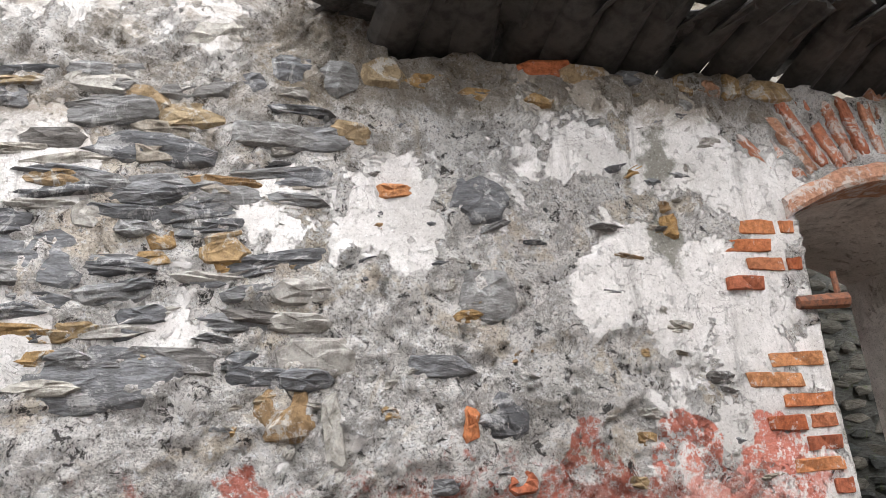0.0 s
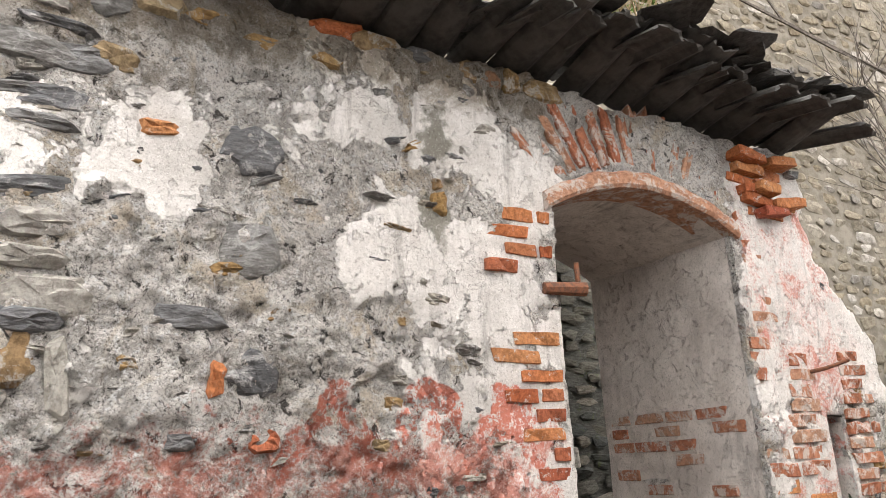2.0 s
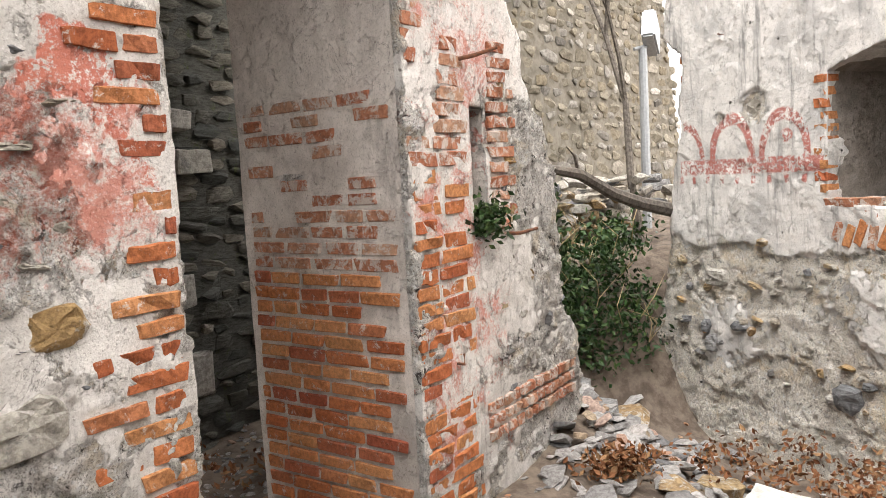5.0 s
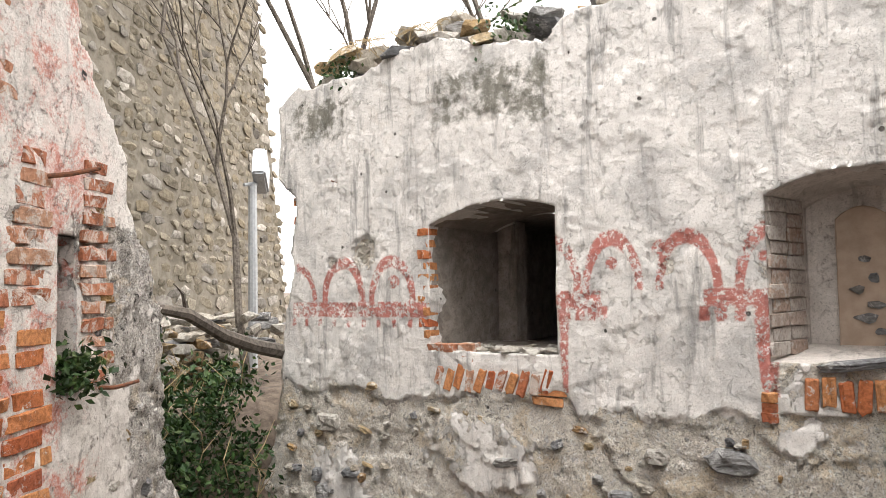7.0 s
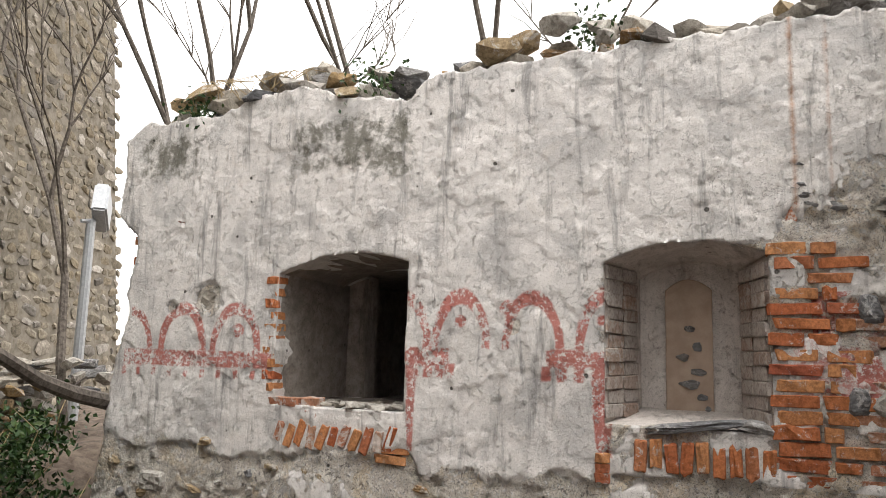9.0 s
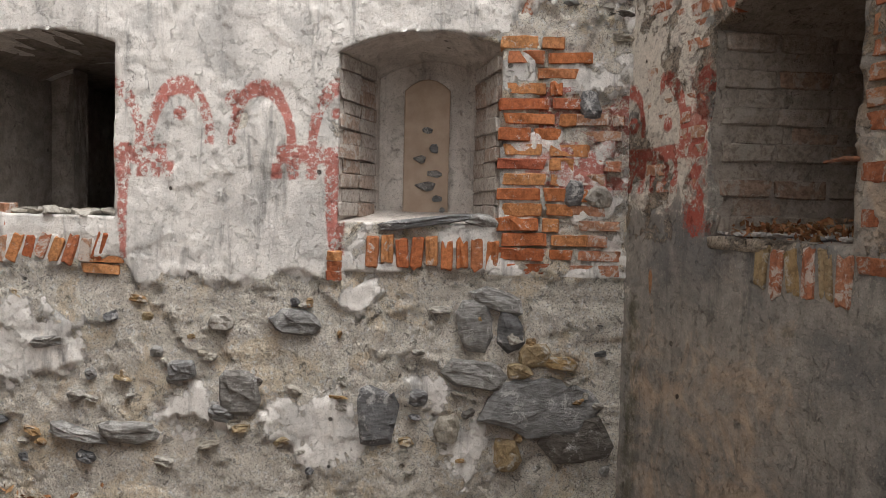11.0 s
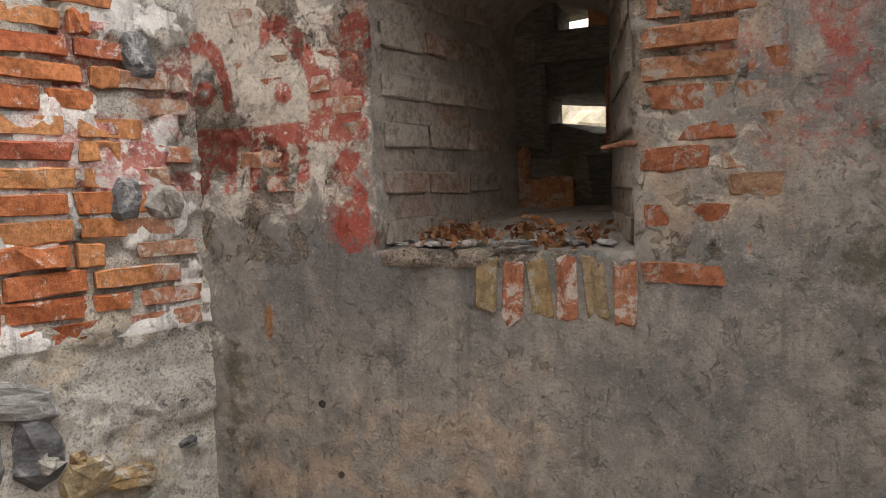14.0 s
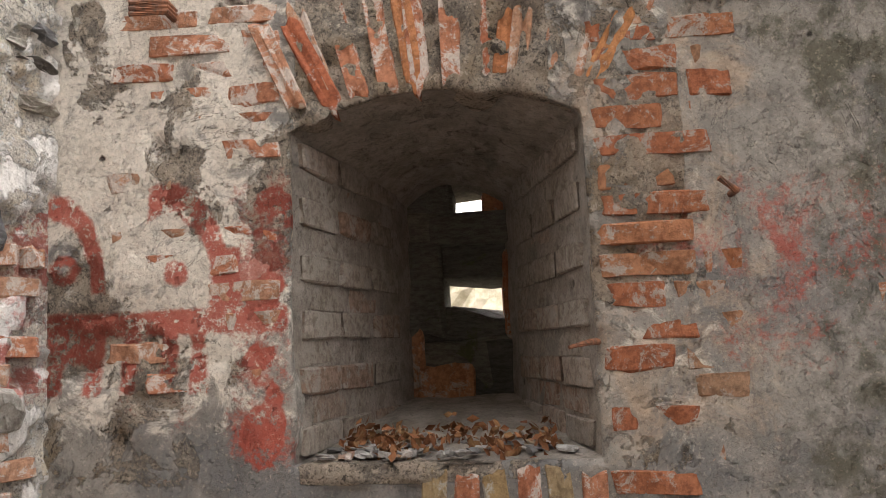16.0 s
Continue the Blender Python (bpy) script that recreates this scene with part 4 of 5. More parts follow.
bush2 = thing("roof_shrub", *(F_A @ Vector((-0.55, -0.35, 3.56))), "small green sprouts on the slate roof", "shrub")
rods("stem", items[:14], M_TWIG, bush2, sides=4)
leaf_cloud("leaves", tips[:6], 260, 0.02, M_LEAF, 12, bush2)


# ---- eaves of the roof over wall A: curved tiles and broken slates ----
eaves = tagged(new("tile_eaves"), "sagging eaves of dark curved tiles and slates", "roof")
eaves.matrix_world = F_A


def curved_tile(length, radius, thick, seed):
    rng = random.Random(seed)
    verts, faces, n, rows = [], [], 8, 4
    for r in range(rows + 1):
        for layer in (0, 1):
            for k in range(n + 1):
                a = math.pi * (0.08 + 0.84 * k / n)
                q = radius * (1 - 0.12 * r / rows) + thick * layer
                verts.append((q * math.cos(a), -length * r / rows + rng.uniform(-0.004, 0.004) - 0.03 * (r == rows) * rng.random(), q * math.sin(a) * 0.66))
    w = n + 1
    for r in range(rows):
        for k in range(n):
            a, b = r * 2 * w + k, (r + 1) * 2 * w + k
            faces += [(a, a + 1, b + 1, b), (a + w, b + w, b + w + 1, a + w + 1)]
        for k in (0, n):
            a, b = r * 2 * w + k, (r + 1) * 2 * w + k
            faces.append((a, b, b + w, a + w))
    for r in (0, rows):
        for k in range(n):
            a = r * 2 * w + k
            faces.append((a, a + w, a + w + 1, a + 1))
    return np.array(verts), faces


TILES = [curved_tile(0.56, 0.085, 0.016, k) for k in range(4)]
rng = random.Random(21)
s = -1.75
while s < 1.45:
    drop = 0.10 * max(0, s - 0.3)
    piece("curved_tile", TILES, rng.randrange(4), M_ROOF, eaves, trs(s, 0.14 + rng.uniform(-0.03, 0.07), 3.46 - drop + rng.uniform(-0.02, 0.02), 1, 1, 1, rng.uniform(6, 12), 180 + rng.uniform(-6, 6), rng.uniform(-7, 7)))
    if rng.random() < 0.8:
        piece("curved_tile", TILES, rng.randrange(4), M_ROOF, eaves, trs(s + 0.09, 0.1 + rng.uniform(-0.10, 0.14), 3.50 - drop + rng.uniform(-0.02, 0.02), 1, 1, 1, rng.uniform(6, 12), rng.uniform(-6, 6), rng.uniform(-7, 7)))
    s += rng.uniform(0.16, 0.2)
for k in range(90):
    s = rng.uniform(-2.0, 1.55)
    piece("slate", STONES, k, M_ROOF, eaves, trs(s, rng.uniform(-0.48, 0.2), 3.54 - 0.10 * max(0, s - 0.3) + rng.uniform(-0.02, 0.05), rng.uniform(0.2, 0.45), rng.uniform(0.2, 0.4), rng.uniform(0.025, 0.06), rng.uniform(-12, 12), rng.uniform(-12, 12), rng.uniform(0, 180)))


# ---- bricks ----
def brick(parent, s, z, w, h, proud, mat, rng, deep=0.11, roll=0.0, y=None):
    piece("brick", BOXES, rng.randrange(99), mat, parent, trs(s, (deep / 2 - proud if y is None else y) + rng.uniform(-0.006, 0.006), z, w, deep, h, rng.uniform(-2, 2), roll + rng.uniform(-1.5, 1.5), rng.uniform(-2, 2)))


def courses(parent, z0, z1, spans, rng, proud, mat, pitch=0.073, high=0.053, keep=0.95, lens=(0.17, 0.27)):
    """Courses of bricks; spans(z, k) gives where a course begins and ends."""
    k, z = 0, z0
    while z < z1:
        a, b = spans(z, k)
        s = a
        while s < b - 0.03:
            w = min(rng.uniform(*lens), b - s)
            if b - s - w < 0.06:
                w = b - s
            if rng.random() < keep:
                brick(parent, s + w / 2, z, w - 0.014, high * rng.uniform(0.85, 1.1), proud, mat, rng)
            s += w
        z, k = z + pitch, k + 1


def voussoirs(parent, s0, s1, spring, rise, length, rng, proud, mat, step=0.075, keep=1.0, out=0.0, spread=1.0, deep=0.11):
    n = int((s1 - s0) / step)
    for k in range(n + 1):
        t = k / n
        if rng.random() > keep:
            continue
        s, z = s0 + (s1 - s0) * t, spring + rise * 4 * t * (1 - t) + out
        a = math.degrees(math.atan2(rise * 4 * (1 - 2 * t), s1 - s0)) * spread
        c, q = math.cos(radians(a)), math.sin(radians(a))
        ln = length * rng.uniform(0.85, 1.1)
        brick(parent, s - q * ln / 2, z + c * ln / 2, 0.056, ln, proud, mat, rng, roll=-a, deep=deep)


rng = random.Random(31)
courses(wall_a, 2.50, 2.75, lambda z, k: (-0.56 + 0.1 * (k % 2), -0.21), rng, 0.022, M_BRICK)
courses(wall_a, 0.1, 2.28, lambda z, k: (-0.46 + 0.11 * (k % 2) + 0.1 * math.sin(z * 5), -0.21), rng, 0.021, M_BRICK, keep=0.92)
voussoirs(wall_a, -0.24, 0.98, 2.87, 0.17, 0.30, rng, 0.004, M_BRICKW, step=0.066, keep=0.9, spread=1.7)
bm, rings = bmesh.new(), []
for k in range(41):
    a = k / 40
    s, z = -0.235 + 1.19 * a, 2.755 + 0.17 * 4 * a * (1 - a)
    h = 0.085 + 0.012 * noise.noise(Vector((s * 9, 0, 0)))
    y = -0.045 + 0.012 * noise.noise(Vector((s * 7, 3, 0)))
    rings.append([bm.verts.new(c) for c in ((s, 0.15, z), (s, y + 0.012, z + 0.002), (s, y, z + 0.018), (s, y + 0.004, z + h - 0.02), (s, y + 0.02, z + h), (s, 0.15, z + h))])
for p, q in zip(rings, rings[1:]):
    for k in range(6):
        bm.faces.new((p[k], p[(k + 1) % 6], q[(k + 1) % 6], q[k]))
bm.faces.new(rings[0]), bm.faces.new(rings[-1][::-1])
part("arch_lip", bm, M_BRICKW, wall_a, "limewashed brick lip round the door arch")
courses(wall_a, 0.05, 1.62, lambda z, k: (0.93, 1.40 - 0.05 * (k % 2)), rng, 0.021, M_BRICK, keep=0.97, high=0.060)
courses(wall_a, 1.656, 2.3, lambda z, k: (0.93, 1.40 - 0.05 * (k % 2)), rng, 0.018, M_BRICKW, keep=0.95, high=0.060)
courses(wall_a, 1.32, 2.2, lambda z, k: (1.58, 1.78 + 0.06 * (k % 2)), rng, 0.026, M_BRICKW, keep=0.8)
courses(wall_a, 2.3, 2.75, lambda z, k: (0.97, 1.4), rng, 0.017, M_BRICKW, keep=0.6)
courses(wall_a, 0.28, 0.45, lambda z, k: (1.45, 2.45), rng, 0.03, M_BRICKW, lens=(0.07, 0.1))
for k in range(14):
    brick(wall_a, 1.06 + rng.uniform(0, 0.36), 2.92 + 0.055 * (k % 6), rng.uniform(0.16, 0.26), 0.05, rng.uniform(0.02, 0.12), M_BRICK, rng, roll=rng.uniform(-8, 8))
z = 0.04
while z < 2.0:
    y = 0.05 + (0.1 if int(z * 100) % 2 else 0)
    while y < 0.93:
        w = min(rng.uniform(0.17, 0.27), 0.98 - y)
        if rng.random() < (0.97 if z < 1.3 else 0.5):
            piece("brick", BOXES, rng.randrange(99), M_BRICK if z < 1.15 else M_BRICKW, wall_a, trs(0.912 + (0.036 if z < 1.2 else 0.043), y + w / 2, z, 0.10, w - 0.012, 0.054, 0, rng.uniform(-2, 2), rng.uniform(-2, 2)))
        y += w
    z += 0.073

courses(wall_b, 1.06, 2.2, lambda z, k: (-0.615 - 0.03 * (k % 2), -0.32 + 0.07 * (k % 3)), rng, 0.034, M_BRICK, high=0.060)
courses(wall_b, 1.06, 1.9, lambda z, k: (-0.30 + 0.06 * (k % 2), -0.02), rng, 0.026, M_BRICKW, keep=0.75)
courses(wall_b, 1.30, 2.05, lambda z, k: (-3.52 + 0.04 * (k % 2), -3.41), rng, 0.034, M_BRICK, keep=0.9)
courses(wall_b, 1.22, 1.32, lambda z, k: (-3.46, -3.1), rng, 0.036, M_BRICKW)
courses(wall_b, 1.02, 2.4, lambda z, k: (-4.70 + 0.04 * (k % 2), -4.62), rng, -0.06, M_BRICK, keep=0.9)
for k in range(11):
    brick(wall_b, -3.36 + 0.074 * k, 1.10 + rng.uniform(-0.01, 0.02), 0.056, 0.15 * rng.uniform(0.7, 1.05), 0.042, M_BRICK if k % 3 else M_BRICKW, rng, roll=rng.uniform(8, 22))
for k in range(9):
    brick(wall_b, -1.24 + 0.074 * k, 1.13 + rng.uniform(-0.01, 0.01), 0.062, 0.16 * rng.uniform(0.85, 1.05), 0.045, M_BRICK, rng, roll=rng.uniform(-5, 5))
for k in range(3):
    brick(wall_b, -2.62 + 0.02 * k, 1.0 + 0.06 * k, 0.2, 0.05, 0.03, M_BRICK, rng)
    brick(wall_b, -1.43, 1.0 + 0.05 * k, 0.08, 0.05, 0.03, M_BRICK, rng)
voussoirs(wall_b, -1.12, -0.55, 2.22, 0.03, 0.24, rng, 0.006, M_BRICKW, keep=0.75, spread=2)
courses(wall_c, 1.20, 2.35, lambda z, k: (1.39, 1.66 + 0.07 * (k % 2) + 0.05 * math.sin(9 * z)), rng, 0.013, M_BRICKD, keep=0.95, high=0.062)
courses(wall_c, 1.25, 2.45, lambda z, k: (0.15 + 0.1 * (k % 2), 0.63), rng, 0.009, M_BRICKW, keep=0.55)
voussoirs(wall_c, 0.66, 1.46, 2.15, 0.05, 0.29, rng, 0.016, M_BRICKW, step=0.078, spread=1.6)
voussoirs(wall_c, 0.76, 1.40, 2.155, 0.05, 0.26, rng, 0.018, M_BRICK, step=0.16, spread=1.6)
for k in range(6):
    brick(wall_c, 0.98 + 0.075 * k, 1.16 + rng.uniform(-0.015, 0.01), 0.062, 0.17 * rng.uniform(0.85, 1.05), 0.02, M_BRICKW if k % 2 else M_OCHRE, rng, roll=rng.uniform(-6, 6))
for s, z in ((1.87, 1.47), (1.95, 1.35), (1.62, 2.45), (1.55, 2.33), (2.05, 1.62)):
    brick(wall_c, s, z, rng.uniform(0.05, 0.14), 0.05, 0.006, M_BRICKW, rng)


# ---- stones that show in the walls ----
def set_stone(parent, mat, s, z, w, h, roll=0.0, proud=0.03, shapes=BEDDED):
    piece("stone", shapes, rng.randrange(99), mat, parent, trs(s, 0.05 - proud * 0.85, z, w * 1.1, 0.10, h * 1.15, rng.uniform(-5, 5), roll, rng.uniform(-5, 5)))


for mat, rows in ((M_SLATE, [(-2.55, 2.97, 0.44, 0.12), (-2.58, 2.83, 0.3, 0.1), (-2.3, 2.78, 0.38, 0.14), (-2.85, 2.6, 0.3, 0.2), (-2.64, 2.24, 0.55, 0.18), (-1.46, 2.46, 0.2, 0.19), (-1.44, 2.07, 0.18, 0.16), (-1.45, 2.82, 0.24, 0.16), (-1.64, 2.23, 0.24, 0.08), (-0.65, 2.16, 0.12, 0.05), (-2.0, 3.02, 0.22, 0.1), (-1.35, 1.49, 0.11, 0.05), (-2.08, 3.28, 0.18, 0.09), (-2.4, 3.2, 0.3, 0.08)]),
                  (M_OCHRE, [(-2.4, 3.1, 0.26, 0.1), (-2.6, 3.14, 0.24, 0.12), (-2.13, 2.11, 0.18, 0.18), (-0.74, 2.72, 0.07, 0.1), (-1.9, 3.05, 0.16, 0.09), (-2.5, 2.66, 0.1, 0.08), (-2.3, 2.66, 0.16, 0.06), (-0.6, 1.25, 0.2, 0.12)]),
                  (M_PALE, [(-2.03, 2.27, 0.28, 0.12), (-2.72, 2.74, 0.1, 0.1), (-1.98, 2.05, 0.07, 0.24), (-0.7, 1.02, 0.24, 0.16), (-2.35, 3.4, 0.3, 0.12)]),
                  (M_BRICK, [(-1.75, 2.84, 0.14, 0.06), (-1.13, 3.36, 0.28, 0.08), (-1.55, 2.05, 0.07, 0.12), (-1.4, 1.86, 0.1, 0.07)])):
    for s, z, w, h in rows:
        set_stone(wall_a, mat, s, z, w, h, rng.uniform(-8, 8), 0.035)
for k in range(95):
    s, z = rng.uniform(-3.4, -2.05), rng.uniform(2.2, 3.25)
    set_stone(wall_a, rng.choice((M_SLATE, M_SLATE, M_SLATE, M_SLATE, M_PALE, M_OCHRE)), s, z, rng.uniform(0.12, 0.36), rng.uniform(0.035, 0.09), rng.uniform(-12, 8), rng.uniform(0.025, 0.045))
s = -2.3
while s < -0.1:
    w = rng.uniform(0.10, 0.26)
    set_stone(wall_a, rng.choice((M_OCHRE, M_SLATE, M_BRICKD, M_OCHRE)), s + w / 2, 3.28 + rng.uniform(-0.06, 0.06), w, rng.uniform(0.07, 0.14), rng.uniform(-6, 6), 0.028)
    s += w
for k in range(230):
    s, z = rng.uniform(-3.2, -0.5), rng.uniform(1.0, 3.3)
    set_stone(wall_a, rng.choice((M_SLATE, M_SLATE, M_PALE, M_PALE, M_OCHRE)), s, z, rng.uniform(0.03, 0.15), rng.uniform(0.015, 0.055), rng.uniform(-20, 20), rng.uniform(0.012, 0.026))
for k in range(40):
    s, z = rng.uniform(1.6, 2.4), rng.uniform(0.3, 2.6)
    if s < 2.45 - 0.3 * z:
        set_stone(wall_a, rng.choice((M_PALE, M_OCHRE, M_SLATE)), s, z, rng.uniform(0.06, 0.2), rng.uniform(0.04, 0.1), rng.uniform(-12, 12), 0.02)
for k in range(34):
    z = rng.uniform(0.4, 3.2)
    lim = float(np.interp(z, [0.5, 1.5, 2.2, 2.8, 3.3], [2.5, 2.25, 1.93, 1.62, 1.5]))
    piece("stone", STONES, k, rng.choice((M_PALE, M_OCHRE, M_SLATE)), wall_a, trs(lim - 0.04, rng.uniform(0.02, 0.6), z, rng.uniform(0.12, 0.28), rng.uniform(0.12, 0.25), rng.uniform(0.06, 0.14), rng.uniform(-10, 10), rng.uniform(-10, 10), rng.uniform(0, 90)))

for mat, rows in ((M_SLATE, [(-0.36, 0.38, 0.62, 0.26), (-0.22, 0.22, 0.34, 0.24), (-0.72, 0.53, 0.3, 0.14), (-1.9, 0.40, 0.22, 0.22), (-2.0, 0.28, 0.14, 0.08), (-2.47, 0.17, 0.34, 0.11), (-2.9, 0.62, 0.2, 0.06), (-1.62, 0.76, 0.26, 0.13), (-2.2, 0.5, 0.15, 0.1), (-0.62, 0.9, 0.26, 0.1), (-0.55, 0.75, 0.14, 0.22), (-0.72, 0.78, 0.2, 0.24), (-4.1, 0.42, 0.16, 0.07), (-4.4, 0.38, 0.07, 0.1), (-4.35, 0.26, 0.1, 0.13), (-1.0, 0.4, 0.1, 0.08), (-0.98, 1.28, 0.5, 0.05), (-0.7, 1.29, 0.18, 0.06), (-3.3, 0.1, 0.2, 0.16), (-1.2, 0.3, 0.2, 0.3), (-2.75, 0.15, 0.3, 0.07)]),
                  (M_OCHRE, [(-0.42, 0.63, 0.17, 0.11), (-0.5, 0.55, 0.14, 0.08), (-0.3, 0.6, 0.16, 0.07), (-0.55, 0.12, 0.14, 0.16), (-3.9, 1.02, 0.1, 0.06), (-4.0, 0.4, 0.06, 0.06)]),
                  (M_PALE, [(-0.52, 0.72, 0.1, 0.07), (-0.85, 0.25, 0.12, 0.14), (-2.0, 0.75, 0.12, 0.08), (-0.14, 1.42, 0.14, 0.11), (-4.3, 0.75, 0.2, 0.12)]),
                  (M_SLATE, [(-0.26, 1.43, 0.1, 0.12), (-0.2, 1.86, 0.1, 0.14)])):
    for s, z, w, h in rows:
        set_stone(wall_b, mat, s, z, w, h, rng.uniform(-14, 14), 0.062)
for k in range(110):
    s, z = rng.uniform(-4.7, -0.05), rng.uniform(0.0, 0.92)
    set_stone(wall_b, rng.choice((M_SLATE, M_PALE, M_PALE, M_OCHRE)), s, z, rng.uniform(0.03, 0.12), rng.uniform(0.02, 0.06), rng.uniform(-25, 25), rng.uniform(0.03, 0.055))
set_stone(wall_b, M_PALE, -3.96, 1.90, 0.2, 0.14, 10, 0.01)
set_stone(wall_b, M_OCHRE, -3.95, 1.78, 0.18, 0.14, 0, 0.005)
for k in range(26):
    set_stone(wall_b, rng.choice((M_PALE, M_SLATE)), rng.uniform(-0.5, -0.03), rng.uniform(2.15, 2.75), rng.uniform(0.05, 0.16), rng.uniform(0.03, 0.07), rng.uniform(-8, 8), 0.022)
s = -4.55
while s < 0.2:
    w = rng.uniform(0.12, 0.32)
    for lift in (0.04, 0.12, 0.19):
        if lift < 0.1 or rng.random() < 0.55:
            piece("stone", STONES, rng.randrange(99), rng.choice((M_PALE, M_OCHRE, M_SLATE, M_PALE)), wall_b, trs(s + w / 2, rng.uniform(0.02, 0.3), float(top_b(np.array([s + w / 2]))[0]) + lift, w, rng.uniform(0.2, 0.4), rng.uniform(0.08, 0.18), rng.uniform(-10, 10), rng.uniform(-14, 14), rng.uniform(0, 180)))
    s += w * 0.62
tufts = leaf_cloud("wall_top_plants", [(4.45, -0.02 + 2.85, 3.28, 0.09), (4.45, -0.02 + 4.2, 3.2, 0.07), (4.5, -0.02 + 1.5, 3.45, 0.08)], 700, 0.02, M_IVY, 15)
tagged(tufts, "small green tufts growing on the wall top", "plants", kind="stuff")
dry = [([(4.45 + rng.uniform(-0.1, 0.2), y, 3.3), (4.4, y + rng.uniform(-0.2, 0.2), 3.42), (4.36, y + rng.uniform(-0.3, 0.3), 3.36)], [0.004, 0.003, 0.002]) for y in [3.3 + 0.03 * k for k in range(26)]]
tagged(rods("dry_grass", dry, M_TWIG, None, sides=4), "dry straw hanging from the wall top", "grass", kind="stuff")

# blocked slot at the back of the second niche
slot_back = lining("blocked_slot", wall_b, arch_outline(-1.15, -0.90, 1.29, 2.0, 2.0, 0.06), 0.015, 0.0, M_MORTARPATCH, "pinkish mortar blocking an old slit", start=0.50)
for s, z, w, h in ((-1.07, 1.62, 0.1, 0.06), (-0.98, 1.54, 0.1, 0.05), (-1.04, 1.47, 0.16, 0.07), (-0.98, 1.68, 0.06, 0.06), (-0.96, 1.4, 0.07, 0.05), (-0.93, 1.34, 0.04, 0.04), (-1.02, 1.78, 0.07, 0.04)):
    piece("stone", STONES, rng.randrange(99), M_SLATE, wall_b, trs(s, 0.50, z, w, 0.02, h))
for side in (-1.36, -0.69):
    for k in range(11):
        for y in (0.1, 0.3):
            lean = 0.28 * y * (1 if side < -1 else -1)
            piece("brick", BOXES, rng.randrange(99), M_LIMEBRICK, wall_b, trs(side + lean + (-0.075 if side < -1 else 0.075), y + 0.04 * (k % 2), 1.33 + 0.073 * k, 0.07, 0.20, 0.070, 0, 0, -16 if side < -1 else 16))
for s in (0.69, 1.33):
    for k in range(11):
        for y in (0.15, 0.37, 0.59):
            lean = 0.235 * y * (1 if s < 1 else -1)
            piece("brick", BOXES, rng.randrange(99), M_SHADEBRICK, wall_c, trs(s + lean + (-0.072 if s < 1 else 0.072), y + 0.05 * (k % 2), 1.31 + 0.073 * k, 0.07, 0.215, 0.070, 0, 0, -13 if s < 1 else 13))
# rubble that half blocks the opening of the south wall
for k, (s, z, w, h) in enumerate(((0.95, 1.34, 0.2, 0.24), (1.2, 1.38, 0.32, 0.3), (1.06, 1.565, 0.5, 0.15), (0.84, 1.72, 0.22, 0.3), (1.29, 1.70, 0.24, 0.3), (1.03, 1.835, 0.6, 0.13), (1.12, 1.95, 0.4, 0.11), (0.86, 1.95, 0.2, 0.13), (1.26, 2.06, 0.3, 0.1), (0.86, 2.07, 0.26, 0.11), (1.06, 1.24, 0.6, 0.1), (1.06, 2.16, 0.7, 0.1), (0.80, 1.4, 0.16, 0.4), (1.05, 1.46, 0.4, 0.16))):
    piece("stone", BOXES, k, M_BRICKD if k % 4 == 0 else M_BACK, wall_c, trs(s, 0.92 + 0.02 * (k % 3), z, w * 1.08, 0.24, h * 1.1, 0, rng.uniform(-3, 3), 0))
for k in range(150):
    piece("rubble_chip", STONES, k, M_RUBBLE1, wall_c, trs(rng.uniform(0.7, 1.33), rng.uniform(0.0, 0.5), 1.278, rng.uniform(0.02, 0.07), rng.uniform(0.02, 0.06), rng.uniform(0.01, 0.03), rng.uniform(-15, 15), rng.uniform(-15, 15), rng.uniform(0, 180)))
for k in range(30):
    piece("rubble_chip", STONES, k, M_PALE, wall_b, trs(rng.uniform(-3.35, -2.6), rng.uniform(-0.02, 0.3), 1.285, rng.uniform(0.05, 0.16), rng.uniform(0.05, 0.12), rng.uniform(0.03, 0.06), rng.uniform(-15, 15), rng.uniform(-15, 15), rng.uniform(0, 180)))


# ---- iron in the walls ----
def iron(m, name, label, items):
    ob = thing(name, 0, 0, 0, label, "iron")
    ob.matrix_world = m
    rods("bar", items, M_IRON, ob, sides=8)
    return ob


iron(F_A @ pose(-0.2, -0.02, 2.42), "hinge_pin", "rusty iron hinge pin standing out of the jamb", [([(-0.08, 0.0, 0), (0.06, -0.03, 0), (0.1, -0.04, 0)], [0.025, 0.03, 0.03]), ([(0.07, -0.035, 0.0), (0.07, -0.035, 0.06), (0.07, -0.035, 0.11)], [0.011, 0.011, 0.011])])
iron(F_A @ pose(1.38, 0, 2.12), "iron_stub", "bent rusty iron bar sticking out of the wall", [([(-0.06, 0.05, -0.02), (0.0, -0.08, 0.0), (0.06, -0.17, 0.03)], [0.01, 0.01, 0.008])])
iron(F_A @ pose(1.72, 0, 1.27), "iron_stub", "bent rusty iron bar sticking out of the wall", [([(0, 0.05, 0), (0.02, -0.08, 0.0), (0.08, -0.15, 0.02)], [0.009, 0.009, 0.007])])
iron(F_A @ pose(1.2, 0, 0.72), "iron_stub", "bent rusty iron hook in the brick pier", [([(0, 0.05, 0), (0.0, -0.06, 0.0), (0.0, -0.06, 0.05)], [0.007, 0.007, 0.006])])
